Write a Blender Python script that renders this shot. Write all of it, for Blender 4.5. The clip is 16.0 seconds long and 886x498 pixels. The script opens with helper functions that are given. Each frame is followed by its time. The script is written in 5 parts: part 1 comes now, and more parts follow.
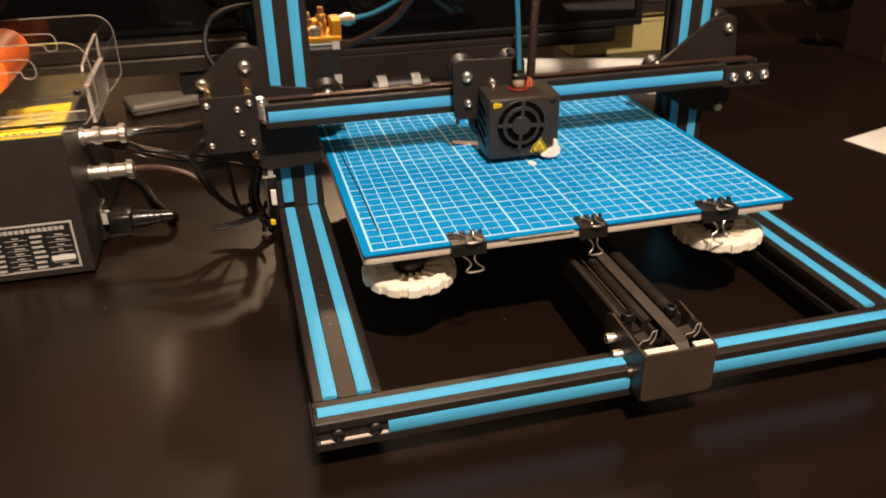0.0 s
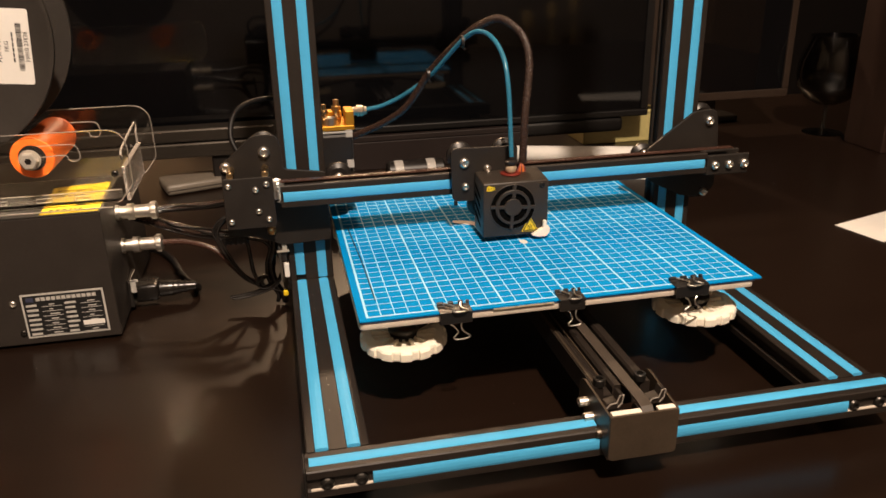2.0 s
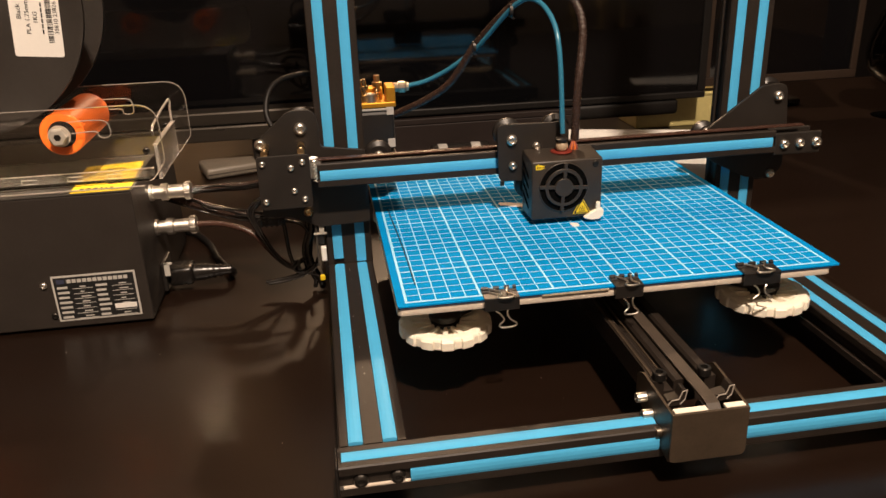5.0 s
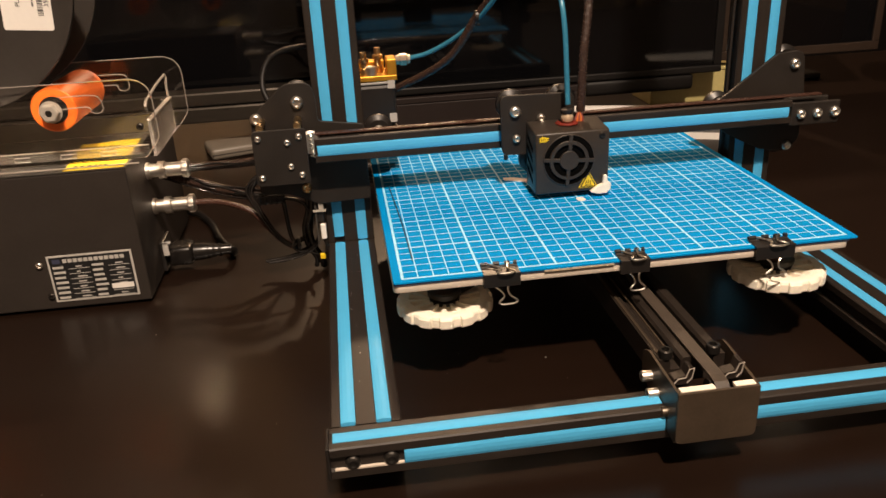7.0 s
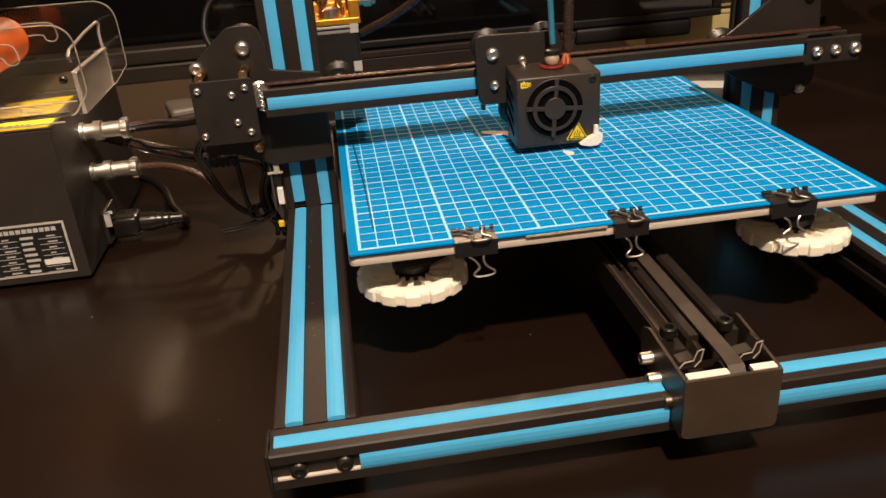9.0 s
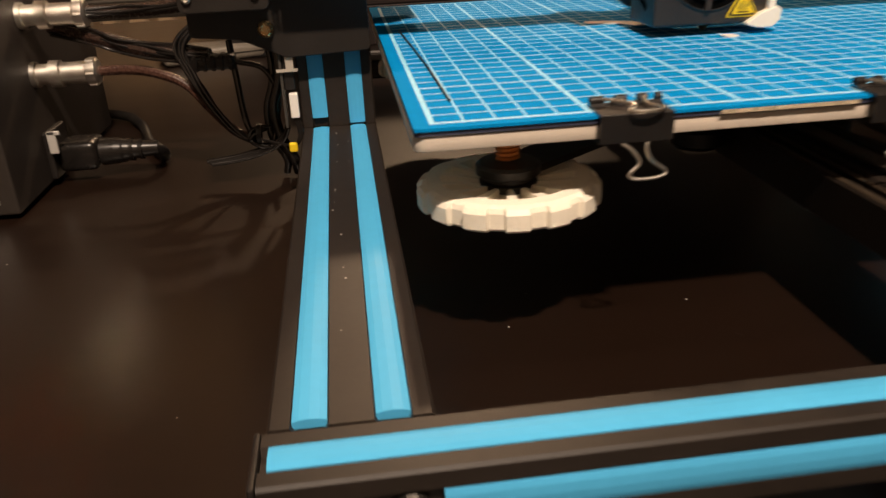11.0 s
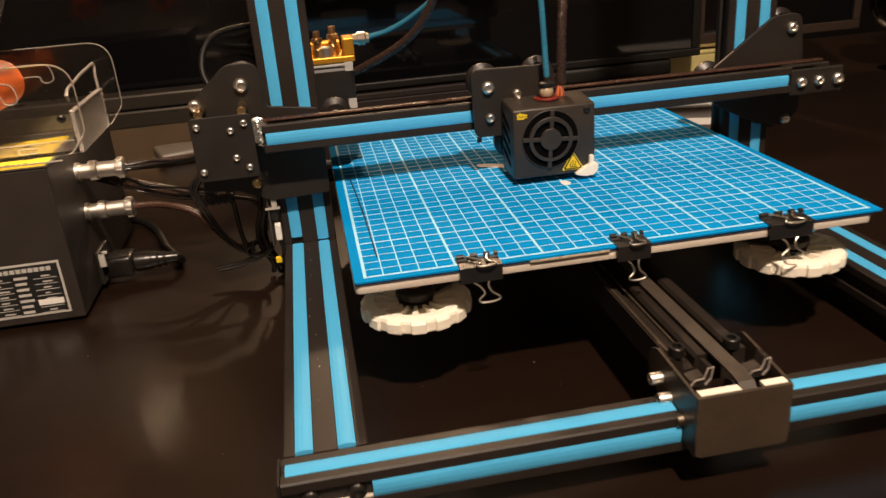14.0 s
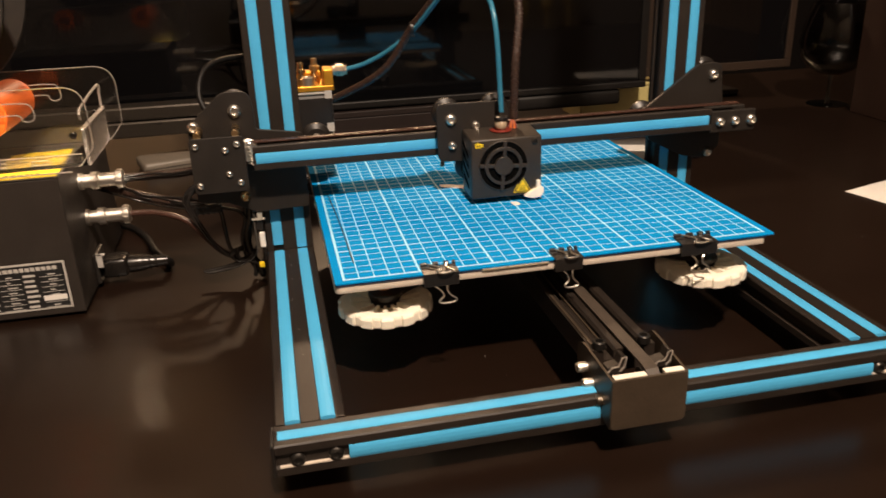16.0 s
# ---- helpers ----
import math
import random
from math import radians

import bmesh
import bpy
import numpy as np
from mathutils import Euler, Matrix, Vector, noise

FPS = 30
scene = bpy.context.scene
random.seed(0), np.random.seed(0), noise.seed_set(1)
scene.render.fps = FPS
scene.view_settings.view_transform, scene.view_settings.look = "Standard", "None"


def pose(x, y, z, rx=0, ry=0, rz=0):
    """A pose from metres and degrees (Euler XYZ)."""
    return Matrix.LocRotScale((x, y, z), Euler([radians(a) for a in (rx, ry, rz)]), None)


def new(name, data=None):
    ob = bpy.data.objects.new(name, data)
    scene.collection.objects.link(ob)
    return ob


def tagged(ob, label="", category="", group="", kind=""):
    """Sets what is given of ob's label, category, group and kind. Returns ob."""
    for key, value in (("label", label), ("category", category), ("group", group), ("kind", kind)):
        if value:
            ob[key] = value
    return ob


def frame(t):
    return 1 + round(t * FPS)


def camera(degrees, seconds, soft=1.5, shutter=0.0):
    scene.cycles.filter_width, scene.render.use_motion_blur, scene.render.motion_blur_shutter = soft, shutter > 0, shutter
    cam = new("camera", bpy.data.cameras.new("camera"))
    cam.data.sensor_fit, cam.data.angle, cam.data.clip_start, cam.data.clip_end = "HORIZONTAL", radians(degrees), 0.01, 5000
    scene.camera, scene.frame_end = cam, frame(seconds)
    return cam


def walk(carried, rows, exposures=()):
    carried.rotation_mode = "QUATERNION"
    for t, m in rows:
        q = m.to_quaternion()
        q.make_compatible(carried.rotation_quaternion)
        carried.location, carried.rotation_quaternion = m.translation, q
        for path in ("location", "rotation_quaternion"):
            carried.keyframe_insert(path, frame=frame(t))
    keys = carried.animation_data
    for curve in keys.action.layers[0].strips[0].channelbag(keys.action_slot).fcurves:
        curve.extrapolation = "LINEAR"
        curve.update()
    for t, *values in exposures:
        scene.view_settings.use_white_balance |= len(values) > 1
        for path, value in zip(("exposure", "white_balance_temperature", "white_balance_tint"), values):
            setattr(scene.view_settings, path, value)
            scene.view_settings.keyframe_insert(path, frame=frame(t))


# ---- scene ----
# camera: seconds, x, y, z, yaw, pitch, roll
cam = camera(58.61, 16.0, shutter=0.5)
PATH_ROWS = [
    (0, -0.0662, -0.4386, 0.3185, -14.04, -27.46, -1.10),
    (0.5, -0.0696, -0.4710, 0.3302, -12.60, -24.63, -0.25),
    (1, -0.0572, -0.4868, 0.3322, -12.16, -23.40, -0.61),
    (1.5, -0.0499, -0.4959, 0.3334, -12.18, -22.85, -1.00),
    (2, -0.0494, -0.4945, 0.3330, -11.63, -21.46, -1.19),
    (2.5, -0.0565, -0.4922, 0.3319, -9.86, -20.83, -1.76),
    (3, -0.0544, -0.4939, 0.3289, -9.04, -20.69, -1.85),
    (3.5, -0.0527, -0.4919, 0.3232, -8.46, -20.78, -2.09),
    (4, -0.0495, -0.4815, 0.3190, -8.50, -21.60, -1.92),
    (4.2, -0.0476, -0.4753, 0.3167, -8.57, -21.58, -1.92),
    (6.5, -0.0348, -0.4516, 0.3030, -6.62, -22.88, -2.75),
    (7, -0.0275, -0.4461, 0.2965, -6.61, -22.96, -2.99),
    (7.5, -0.0145, -0.4325, 0.2858, -7.20, -23.84, -3.13),
    (8, -0.0044, -0.4097, 0.2805, -7.27, -24.37, -3.77),
    (8.2, -0.0026, -0.4000, 0.2767, -7.29, -24.63, -3.74),
    (10.5, -0.0062, -0.3112, 0.2115, -4.98, -26.58, -4.84),
    (11, -0.0264, -0.2298, 0.1484, -6.32, -23.84, -2.71),
    (11.5, -0.0342, -0.1729, 0.1282, -8.31, -22.20, -3.87),
    (12, -0.0360, -0.1580, 0.1257, -9.72, -22.27, -4.68),
    (12.5, -0.0352, -0.1974, 0.1457, -9.78, -22.56, -4.56),
    (13, -0.0203, -0.2640, 0.1790, -9.48, -22.94, -4.29),
    (13.5, -0.0187, -0.3302, 0.2351, -8.64, -22.78, -4.36),
    (14, -0.0173, -0.3853, 0.2585, -8.58, -22.30, -4.50),
    (14.5, -0.0249, -0.4414, 0.2756, -10.15, -22.32, -3.23),
    (15, -0.0209, -0.4550, 0.2786, -13.39, -22.33, -2.75),
    (15.5, -0.0263, -0.4682, 0.2797, -13.60, -22.06, -2.18),
    (16, -0.0331, -0.4617, 0.2889, -11.71, -21.62, -2.02),
]
walk(cam, [(t, pose(x, y, z, 90 + pitch, 0, yaw) @ pose(0, 0, 0, 0, 0, roll)) for t, x, y, z, yaw, pitch, roll in PATH_ROWS],
     [(0.0, 0.0), (8.2, 0.0), (10.4, -0.10), (13.5, -0.10), (15.0, -0.08), (15.5, -0.08), (16.0, 0.0)])

# world, lamps
world = bpy.data.worlds.new("room_dark")
world.use_nodes = True
world.node_tree.nodes["Background"].inputs[0].default_value = (1.0, 0.75, 0.5, 1)
world.node_tree.nodes["Background"].inputs[1].default_value = 0.004
scene.world = world
scene.view_settings.exposure = 0.0


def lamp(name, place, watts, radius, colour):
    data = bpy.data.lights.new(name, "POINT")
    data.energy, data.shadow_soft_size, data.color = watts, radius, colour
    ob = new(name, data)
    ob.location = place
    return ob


KEY = (0.10, -1.02, 1.75)
# Unseen lamp added for table sheen, standing in for light off the screen.
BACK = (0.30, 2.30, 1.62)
lamp("key_light", KEY, 236.0, 0.045, (1.0, 0.79, 0.62))
lamp("back_fill", BACK, 114.0, 0.06, (1.0, 0.66, 0.40))


# materials
def material(name, base, rough=0.5, metal=0.0, vary=0.15, scale=60.0, bump=0.0, bump_scale=300.0, spec=0.5,
             stretch=(1, 1, 1), rough_vary=0.08, coat=0.0):
    m = bpy.data.materials.new(name)
    m.use_nodes = True
    nt = m.node_tree
    b = nt.nodes["Principled BSDF"]
    b.inputs["Metallic"].default_value = metal
    b.inputs["Specular IOR Level"].default_value = spec
    b.inputs["Coat Weight"].default_value = coat
    co = nt.nodes.new("ShaderNodeTexCoord")
    mp = nt.nodes.new("ShaderNodeMapping")
    mp.inputs["Scale"].default_value = stretch
    nt.links.new(co.outputs["Object"], mp.inputs["Vector"])
    n1 = nt.nodes.new("ShaderNodeTexNoise")
    n1.inputs["Scale"].default_value, n1.inputs["Detail"].default_value = scale, 6.0
    nt.links.new(mp.outputs[0], n1.inputs["Vector"])
    n2 = nt.nodes.new("ShaderNodeTexNoise")
    n2.inputs["Scale"].default_value, n2.inputs["Detail"].default_value = scale * 9, 3.0
    nt.links.new(mp.outputs[0], n2.inputs["Vector"])
    mix = nt.nodes.new("ShaderNodeMix")
    mix.data_type = "FLOAT"
    mix.inputs[0].default_value = 0.4
    nt.links.new(n1.outputs["Fac"], mix.inputs[2])
    nt.links.new(n2.outputs["Fac"], mix.inputs[3])
    ramp = nt.nodes.new("ShaderNodeValToRGB")
    ramp.color_ramp.elements[0].position, ramp.color_ramp.elements[1].position = 0.3, 0.7
    ramp.color_ramp.elements[0].color = (*[max(0.0, c * (1 - vary)) for c in base], 1)
    ramp.color_ramp.elements[1].color = (*[min(1.0, c * (1 + vary)) for c in base], 1)
    nt.links.new(mix.outputs[0], ramp.inputs[0])
    nt.links.new(ramp.outputs[0], b.inputs["Base Color"])
    rr = nt.nodes.new("ShaderNodeMapRange")
    rr.inputs[3].default_value, rr.inputs[4].default_value = max(0.02, rough - rough_vary), min(1.0, rough + rough_vary)
    nt.links.new(n1.outputs["Fac"], rr.inputs[0])
    nt.links.new(rr.outputs[0], b.inputs["Roughness"])
    if bump:
        n3 = nt.nodes.new("ShaderNodeTexNoise")
        n3.inputs["Scale"].default_value, n3.inputs["Detail"].default_value = bump_scale, 4.0
        nt.links.new(mp.outputs[0], n3.inputs["Vector"])
        bp = nt.nodes.new("ShaderNodeBump")
        bp.inputs["Strength"].default_value, bp.inputs["Distance"].default_value = bump, 0.0005
        nt.links.new(n3.outputs["Fac"], bp.inputs["Height"])
        nt.links.new(bp.outputs[0], b.inputs["Normal"])
    return m


def clear(name, tint, rough=0.02, ior=1.49, through_light=1.0):
    m = bpy.data.materials.new(name)
    m.use_nodes = True
    b = m.node_tree.nodes["Principled BSDF"]
    b.inputs["Base Color"].default_value = (*tint, 1)
    b.inputs["Transmission Weight"].default_value = through_light
    b.inputs["Roughness"].default_value, b.inputs["IOR"].default_value = rough, ior
    return m


M_TABLE = material("black_brown_veneer", (0.0108, 0.0054, 0.0031), 0.29, vary=0.15, scale=5, stretch=(1, 9, 1), bump=0.06, bump_scale=180, spec=0.60, rough_vary=0.025)
M_ANOD = material("black_anodised", (0.021, 0.0155, 0.012), 0.5, 0.05, 0.25, 40, 0.05, 900, spec=0.32)
M_BLACKPLATE = material("black_powder_coat", (0.017, 0.0135, 0.011), 0.5, 0.0, 0.2, 60, 0.12, 1500, spec=0.4)
M_STRIP = material("light_blue_plastic", (0.075, 0.42, 0.74), 0.52, 0, 0.05, 30, 0.02, 400, spec=0.20)
M_MAT = material("blue_build_sheet", (0.0015, 0.235, 0.58), 0.8, 0, 0.06, 25, 0.05, 900, spec=0.025)
M_LINE = material("printed_white_line", (0.33, 0.68, 0.90), 0.6, 0, 0.05, 60, spec=0.2)
M_GLASS = material("glass_plate_edge", (0.05, 0.055, 0.09), 0.12, 0, 0.2, 30)
M_PLATE = material("cream_bed_plate", (0.62, 0.54, 0.45), 0.45, 0, 0.06, 40, 0.05, 600)
M_BLACKPL = material("black_plastic", (0.014, 0.0115, 0.010), 0.38, 0, 0.15, 80, 0.08, 1200)
M_SHROUD = material("satin_black_shroud", (0.031, 0.0235, 0.0175), 0.42, 0.0, 0.2, 70, 0.15, 2200)
M_CABLE = material("black_cable", (0.011, 0.0095, 0.0088), 0.2, 0, 0.2, 90, spec=0.9)
M_SLEEVE = material("braided_brown_sleeve", (0.060, 0.028, 0.020), 0.28, 0.0, 0.5, 700, 0.6, 1600)
M_STEEL = material("bright_steel", (0.78, 0.73, 0.66), 0.38, 1.0, 0.08, 120)
M_DARKBOLT = material("black_oxide_bolt", (0.05, 0.045, 0.04), 0.35, 0.8, 0.2, 150)
M_CHROME = material("chrome_wire", (0.85, 0.80, 0.72), 0.30, 1.0, 0.03, 120)
M_BRASS = material("brass", (0.78, 0.56, 0.30), 0.28, 1.0, 0.1, 90)
M_GOLD = material("gold_anodised", (0.80, 0.40, 0.045), 0.32, 0.75, 0.08, 60)
M_COPPER = material("orange_spring", (0.62, 0.22, 0.05), 0.35, 0.3, 0.1, 90)
M_WHITEPLA = material("white_printed_plastic", (0.92, 0.85, 0.71), 0.5, 0, 0.05, 60, 0.25, 700)
M_WHITE = material("white_paper", (0.80, 0.77, 0.72), 0.6, 0, 0.03, 40)
M_ORANGE = material("orange_roller", (0.86, 0.16, 0.018), 0.38, 0, 0.06, 50, 0.06, 500)
M_YELLOW = material("yellow_sticker", (0.83, 0.60, 0.02), 0.35, 0, 0.06, 40)
M_INK = material("black_ink", (0.012, 0.012, 0.012), 0.45, 0, 0.1, 60)
M_BOX = material("dark_grey_case_paint", (0.029, 0.023, 0.019), 0.6, 0.0, 0.12, 50, 0.1, 1400, spec=0.25)
M_SPOOL = material("dark_spool_plastic", (0.034, 0.029, 0.025), 0.42, 0, 0.12, 30, 0.06, 600)
M_ACRYLIC = clear("clear_acrylic", (0.97, 0.96, 0.93))
M_TUBE = material("blue_ptfe_tube", (0.03, 0.17, 0.27), 0.25, 0, 0.08, 60)
M_SCREEN = material("dark_glossy_screen", (0.003, 0.003, 0.0035), 0.05, 0, 0.1, 20, rough_vary=0.015, spec=0.55)
M_BEZEL = material("dark_grey_bezel", (0.075, 0.068, 0.06), 0.35, 0.3, 0.1, 20)
M_CHIN = material("satin_metal_chin", (0.062, 0.052, 0.042), 0.30, 0.6, 0.1, 20, stretch=(1, 1, 12))
M_BROWN = material("brown_panel", (0.030, 0.019, 0.013), 0.4, 0, 0.2, 8)
M_KHAKI = material("khaki_cardboard", (0.48, 0.41, 0.17), 0.5, 0, 0.12, 15, 0.1, 200)
# dark tint put into clear glass to hold its refracted light down
M_DECANTER = clear("dark_tinted_glass", (0.30, 0.29, 0.28), 0.0, 1.5)
M_WALL = material("warm_wall_paint", (0.14, 0.11, 0.082), 0.8, 0, 0.06, 3, 0.1, 150)
# near-black wall colour that carries the room's shade on two sides
M_SHADEWALL = material("shaded_wall_colour", (0.0060, 0.0045, 0.0040), 0.9, 0, 0.1, 3, 0.1, 150, spec=0.2)
M_CEIL = material("ceiling_paint", (0.13, 0.11, 0.09), 0.9, 0, 0.04, 3)
M_FLOOR = material("dark_floor_boards", (0.06, 0.04, 0.028), 0.5, 0, 0.3, 2, stretch=(1, 8, 1))
M_GREY = material("light_grey_plastic", (0.42, 0.40, 0.37), 0.45, 0, 0.06, 50)
M_BARS = material("sticker_white_print", (0.50, 0.48, 0.44), 0.5, 0, 0.08, 60)
M_NUT = material("galvanised_nut", (0.60, 0.55, 0.47), 0.36, 0.35, 0.12, 120)
M_CASE = material("grey_hard_case", (0.17, 0.145, 0.115), 0.45, 0, 0.1, 30, 0.05, 500)
# pale cloth of the added reflector, made to be mirrored in the tabletop
M_REFLECTOR = material("pale_reflector_cloth", (0.66, 0.53, 0.38), 0.9, 0, 0.08, 12, 0.2, 300, spec=0.1)
M_REDRING = material("dark_red_silicone", (0.16, 0.022, 0.014), 0.5, 0, 0.2, 90, spec=0.2)
M_WIRE = material("orange_wire_insulation", (0.52, 0.13, 0.02), 0.6, 0, 0.2, 90, spec=0.15)
M_FITTING = material("tan_push_fitting", (0.50, 0.38, 0.26), 0.3, 0.2, 0.1, 90)
M_BRACKET = material("dark_bracket_steel", (0.066, 0.047, 0.031), 0.42, 0.3, 0.2, 60, 0.1, 1200)
M_BELT = material("brown_belt_rubber", (0.060, 0.046, 0.035), 0.45, 0, 0.25, 90, 0.3, 900)
M_EDGE = material("sawn_acrylic_edge", (0.34, 0.30, 0.26), 0.4, 0, 0.1, 80)
M_JAR = material("polished_gold_glaze", (0.90, 0.66, 0.28), 0.16, 0.55, 0.1, 20)
M_SIDEBOARD = material("oak_sideboard", (0.24, 0.14, 0.07), 0.4, 0, 0.3, 6, stretch=(8, 1, 1))
M_HOLLOW = material("painted_hollow_shade", (0.002, 0.002, 0.002), 0.9, 0, 0.1, 60, spec=0.05)
M_HAZE = clear("hazy_acrylic_base", (0.93, 0.89, 0.84), 0.06, 1.49, 0.95)
M_MILK = clear("milky_acrylic_edge", (0.90, 0.84, 0.78), 0.15, 1.49, 0.86)
M_GLINT = material("gold_edge_glint", (0.74, 0.62, 0.44), 0.28, 0.35, 0.15, 200, 1.0, 900)
M_RACK = material("dark_stained_wood", (0.022, 0.0095, 0.0055), 0.5, 0, 0.3, 10, 0.1, 120, stretch=(8, 8, 1))
M_PLUG = material("glossy_dark_plug", (0.010, 0.0085, 0.0075), 0.26, 0, 0.15, 80)
M_LOOM = material("dark_braided_loom", (0.034, 0.019, 0.014), 0.26, 0, 0.5, 700, 0.7, 1600)
M_DARKPL = material("matt_black_plastic", (0.006, 0.005, 0.0045), 0.5, 0, 0.15, 80, 0.08, 1200, spec=0.3)
M_DULL = material("dull_warm_steel", (0.50, 0.42, 0.33), 0.3, 1.0, 0.1, 120)
M_UNDER = material("dark_brown_card", (0.016, 0.010, 0.0085), 0.6, 0, 0.15, 12, spec=0.3)
M_DRAWER = material("brown_drawer_wood", (0.036, 0.021, 0.012), 0.5, 0, 0.3, 8, 0.1, 120, stretch=(1, 8, 8))


# mesh helpers
def empty(name, place=(0, 0, 0)):
    ob = new(name)
    ob.location = place
    ob.empty_display_size = 0.02
    return ob


def part(name, bm, mat, parent=None, label="", smooth=False):
    me = bpy.data.meshes.new(name)
    bmesh.ops.recalc_face_normals(bm, faces=bm.faces)
    bm.to_mesh(me)
    bm.free()
    me.materials.append(mat)
    if smooth:
        me.polygons.foreach_set("use_smooth", [True] * len(me.polygons))
        me.set_sharp_from_angle(angle=radians(38))
    ob = new(name, me)
    if parent is not None:
        ob.parent = parent
        ob.matrix_parent_inverse = Matrix.Translation(-parent.location)
    if label:
        tagged(ob, label)
    return ob


def join(*bms):
    out = bmesh.new()
    for b in bms:
        me = bpy.data.meshes.new("tmp")
        b.to_mesh(me)
        b.free()
        out.from_mesh(me)
        bpy.data.meshes.remove(me)
    return out


def box(a, b, bevel=0.0, seg=2):
    bm = bmesh.new()
    bmesh.ops.create_cube(bm, size=1)
    bmesh.ops.scale(bm, vec=[q - p for p, q in zip(a, b)], verts=bm.verts)
    bmesh.ops.translate(bm, vec=[(p + q) / 2 for p, q in zip(a, b)], verts=bm.verts)
    if bevel:
        bmesh.ops.bevel(bm, geom=list(bm.edges), offset=bevel, segments=seg, affect="EDGES", profile=0.5)
    return bm


AX = {"x": Matrix.Rotation(radians(90), 4, "Y"), "y": Matrix.Rotation(radians(-90), 4, "X"), "z": Matrix.Identity(4)}


def rev(profile, axis="z", place=(0, 0, 0), seg=32):
    """Turned shape from (radius, height) pairs along the axis."""
    bm = bmesh.new()
    rings = []
    for r, h in profile:
        if r < 1e-6:
            rings.append([bm.verts.new((0, 0, h))])
        else:
            rings.append([bm.verts.new((r * math.cos(2 * math.pi * i / seg), r * math.sin(2 * math.pi * i / seg), h)) for i in range(seg)])
    for p, q in zip(rings, rings[1:]):
        for i in range(seg):
            j = (i + 1) % seg
            if len(p) == 1 and len(q) == 1:
                continue
            if len(p) == 1:
                bm.faces.new((p[0], q[i], q[j]))
            elif len(q) == 1:
                bm.faces.new((p[i], p[j], q[0]))
            else:
                bm.faces.new((p[i], p[j], q[j], q[i]))
    bmesh.ops.transform(bm, matrix=Matrix.Translation(place) @ AX[axis], verts=bm.verts)
    return bm


def rod(r, length, axis="z", place=(0, 0, 0), seg=20, ch=0.0):
    ch = ch or r * 0.12
    return rev([(0, 0), (r - ch, 0), (r, ch), (r, length - ch), (r - ch, length), (0, length)], axis, place, seg)


def extrude(points, axis, a, b, bevel=0.0):
    """A flat outline of (u, v) pairs, drawn out along an axis from a to b."""
    put = {"x": lambda u, v, w: (w, u, v), "y": lambda u, v, w: (u, w, v), "z": lambda u, v, w: (u, v, w)}[axis]
    bm = bmesh.new()
    lo = [bm.verts.new(put(u, v, a)) for u, v in points]
    hi = [bm.verts.new(put(u, v, b)) for u, v in points]
    bm.faces.new(lo)
    bm.faces.new(hi[::-1])
    for i in range(len(points)):
        j = (i + 1) % len(points)
        bm.faces.new((lo[i], lo[j], hi[j], hi[i]))
    bmesh.ops.recalc_face_normals(bm, faces=bm.faces)
    if bevel:
        ed = [e for e in bm.edges if len(e.link_faces) == 2 and e.calc_face_angle(0) > 0.8 and abs(e.verts[0].co["xyz".index(axis)] - e.verts[1].co["xyz".index(axis)]) < 1e-7]
        bmesh.ops.bevel(bm, geom=ed, offset=bevel, segments=2, affect="EDGES", profile=0.5)
    return bm


def rounded(x0, z0, x1, z1, r, n=6):
    pts = []
    for cx, cz, a0 in ((x1 - r, z1 - r, 0), (x0 + r, z1 - r, 90), (x0 + r, z0 + r, 180), (x1 - r, z0 + r, 270)):
        pts += [(cx + r * math.cos(radians(a0 + 90 * k / n)), cz + r * math.sin(radians(a0 + 90 * k / n))) for k in range(n + 1)]
    return pts


def corner_round(points, radii, n=6):
    """The outline with its corners rounded."""
    out = []
    k = len(points)
    for i in range(k):
        p, a, b = Vector(points[i]), Vector(points[i - 1]), Vector(points[(i + 1) % k])
        r = radii[i] if not isinstance(radii, float) else radii
        if r <= 0:
            out.append(tuple(p))
            continue
        d1, d2 = (a - p).normalized(), (b - p).normalized()
        half = d1.angle(d2) / 2
        cut = min(r / math.tan(half), (a - p).length * 0.49, (b - p).length * 0.49)
        s, e = p + d1 * cut, p + d2 * cut
        for j in range(n + 1):
            t = j / n
            out.append(tuple((1 - t) ** 2 * s + 2 * t * (1 - t) * p + t * t * e))
    return out


def smooth_path(points, n=8):
    """Points on a smooth line through the given ones."""
    P = [Vector(p) for p in points]
    P = [P[0] * 2 - P[1]] + P + [P[-1] * 2 - P[-2]]
    out = []
    for i in range(1, len(P) - 2):
        for j in range(n):
            t = j / n
            out.append(0.5 * ((2 * P[i]) + (P[i + 1] - P[i - 1]) * t + (2 * P[i - 1] - 5 * P[i] + 4 * P[i + 1] - P[i + 2]) * t * t
                              + (3 * P[i] - P[i - 1] - 3 * P[i + 1] + P[i + 2]) * t ** 3))
    out.append(P[-2])
    return out


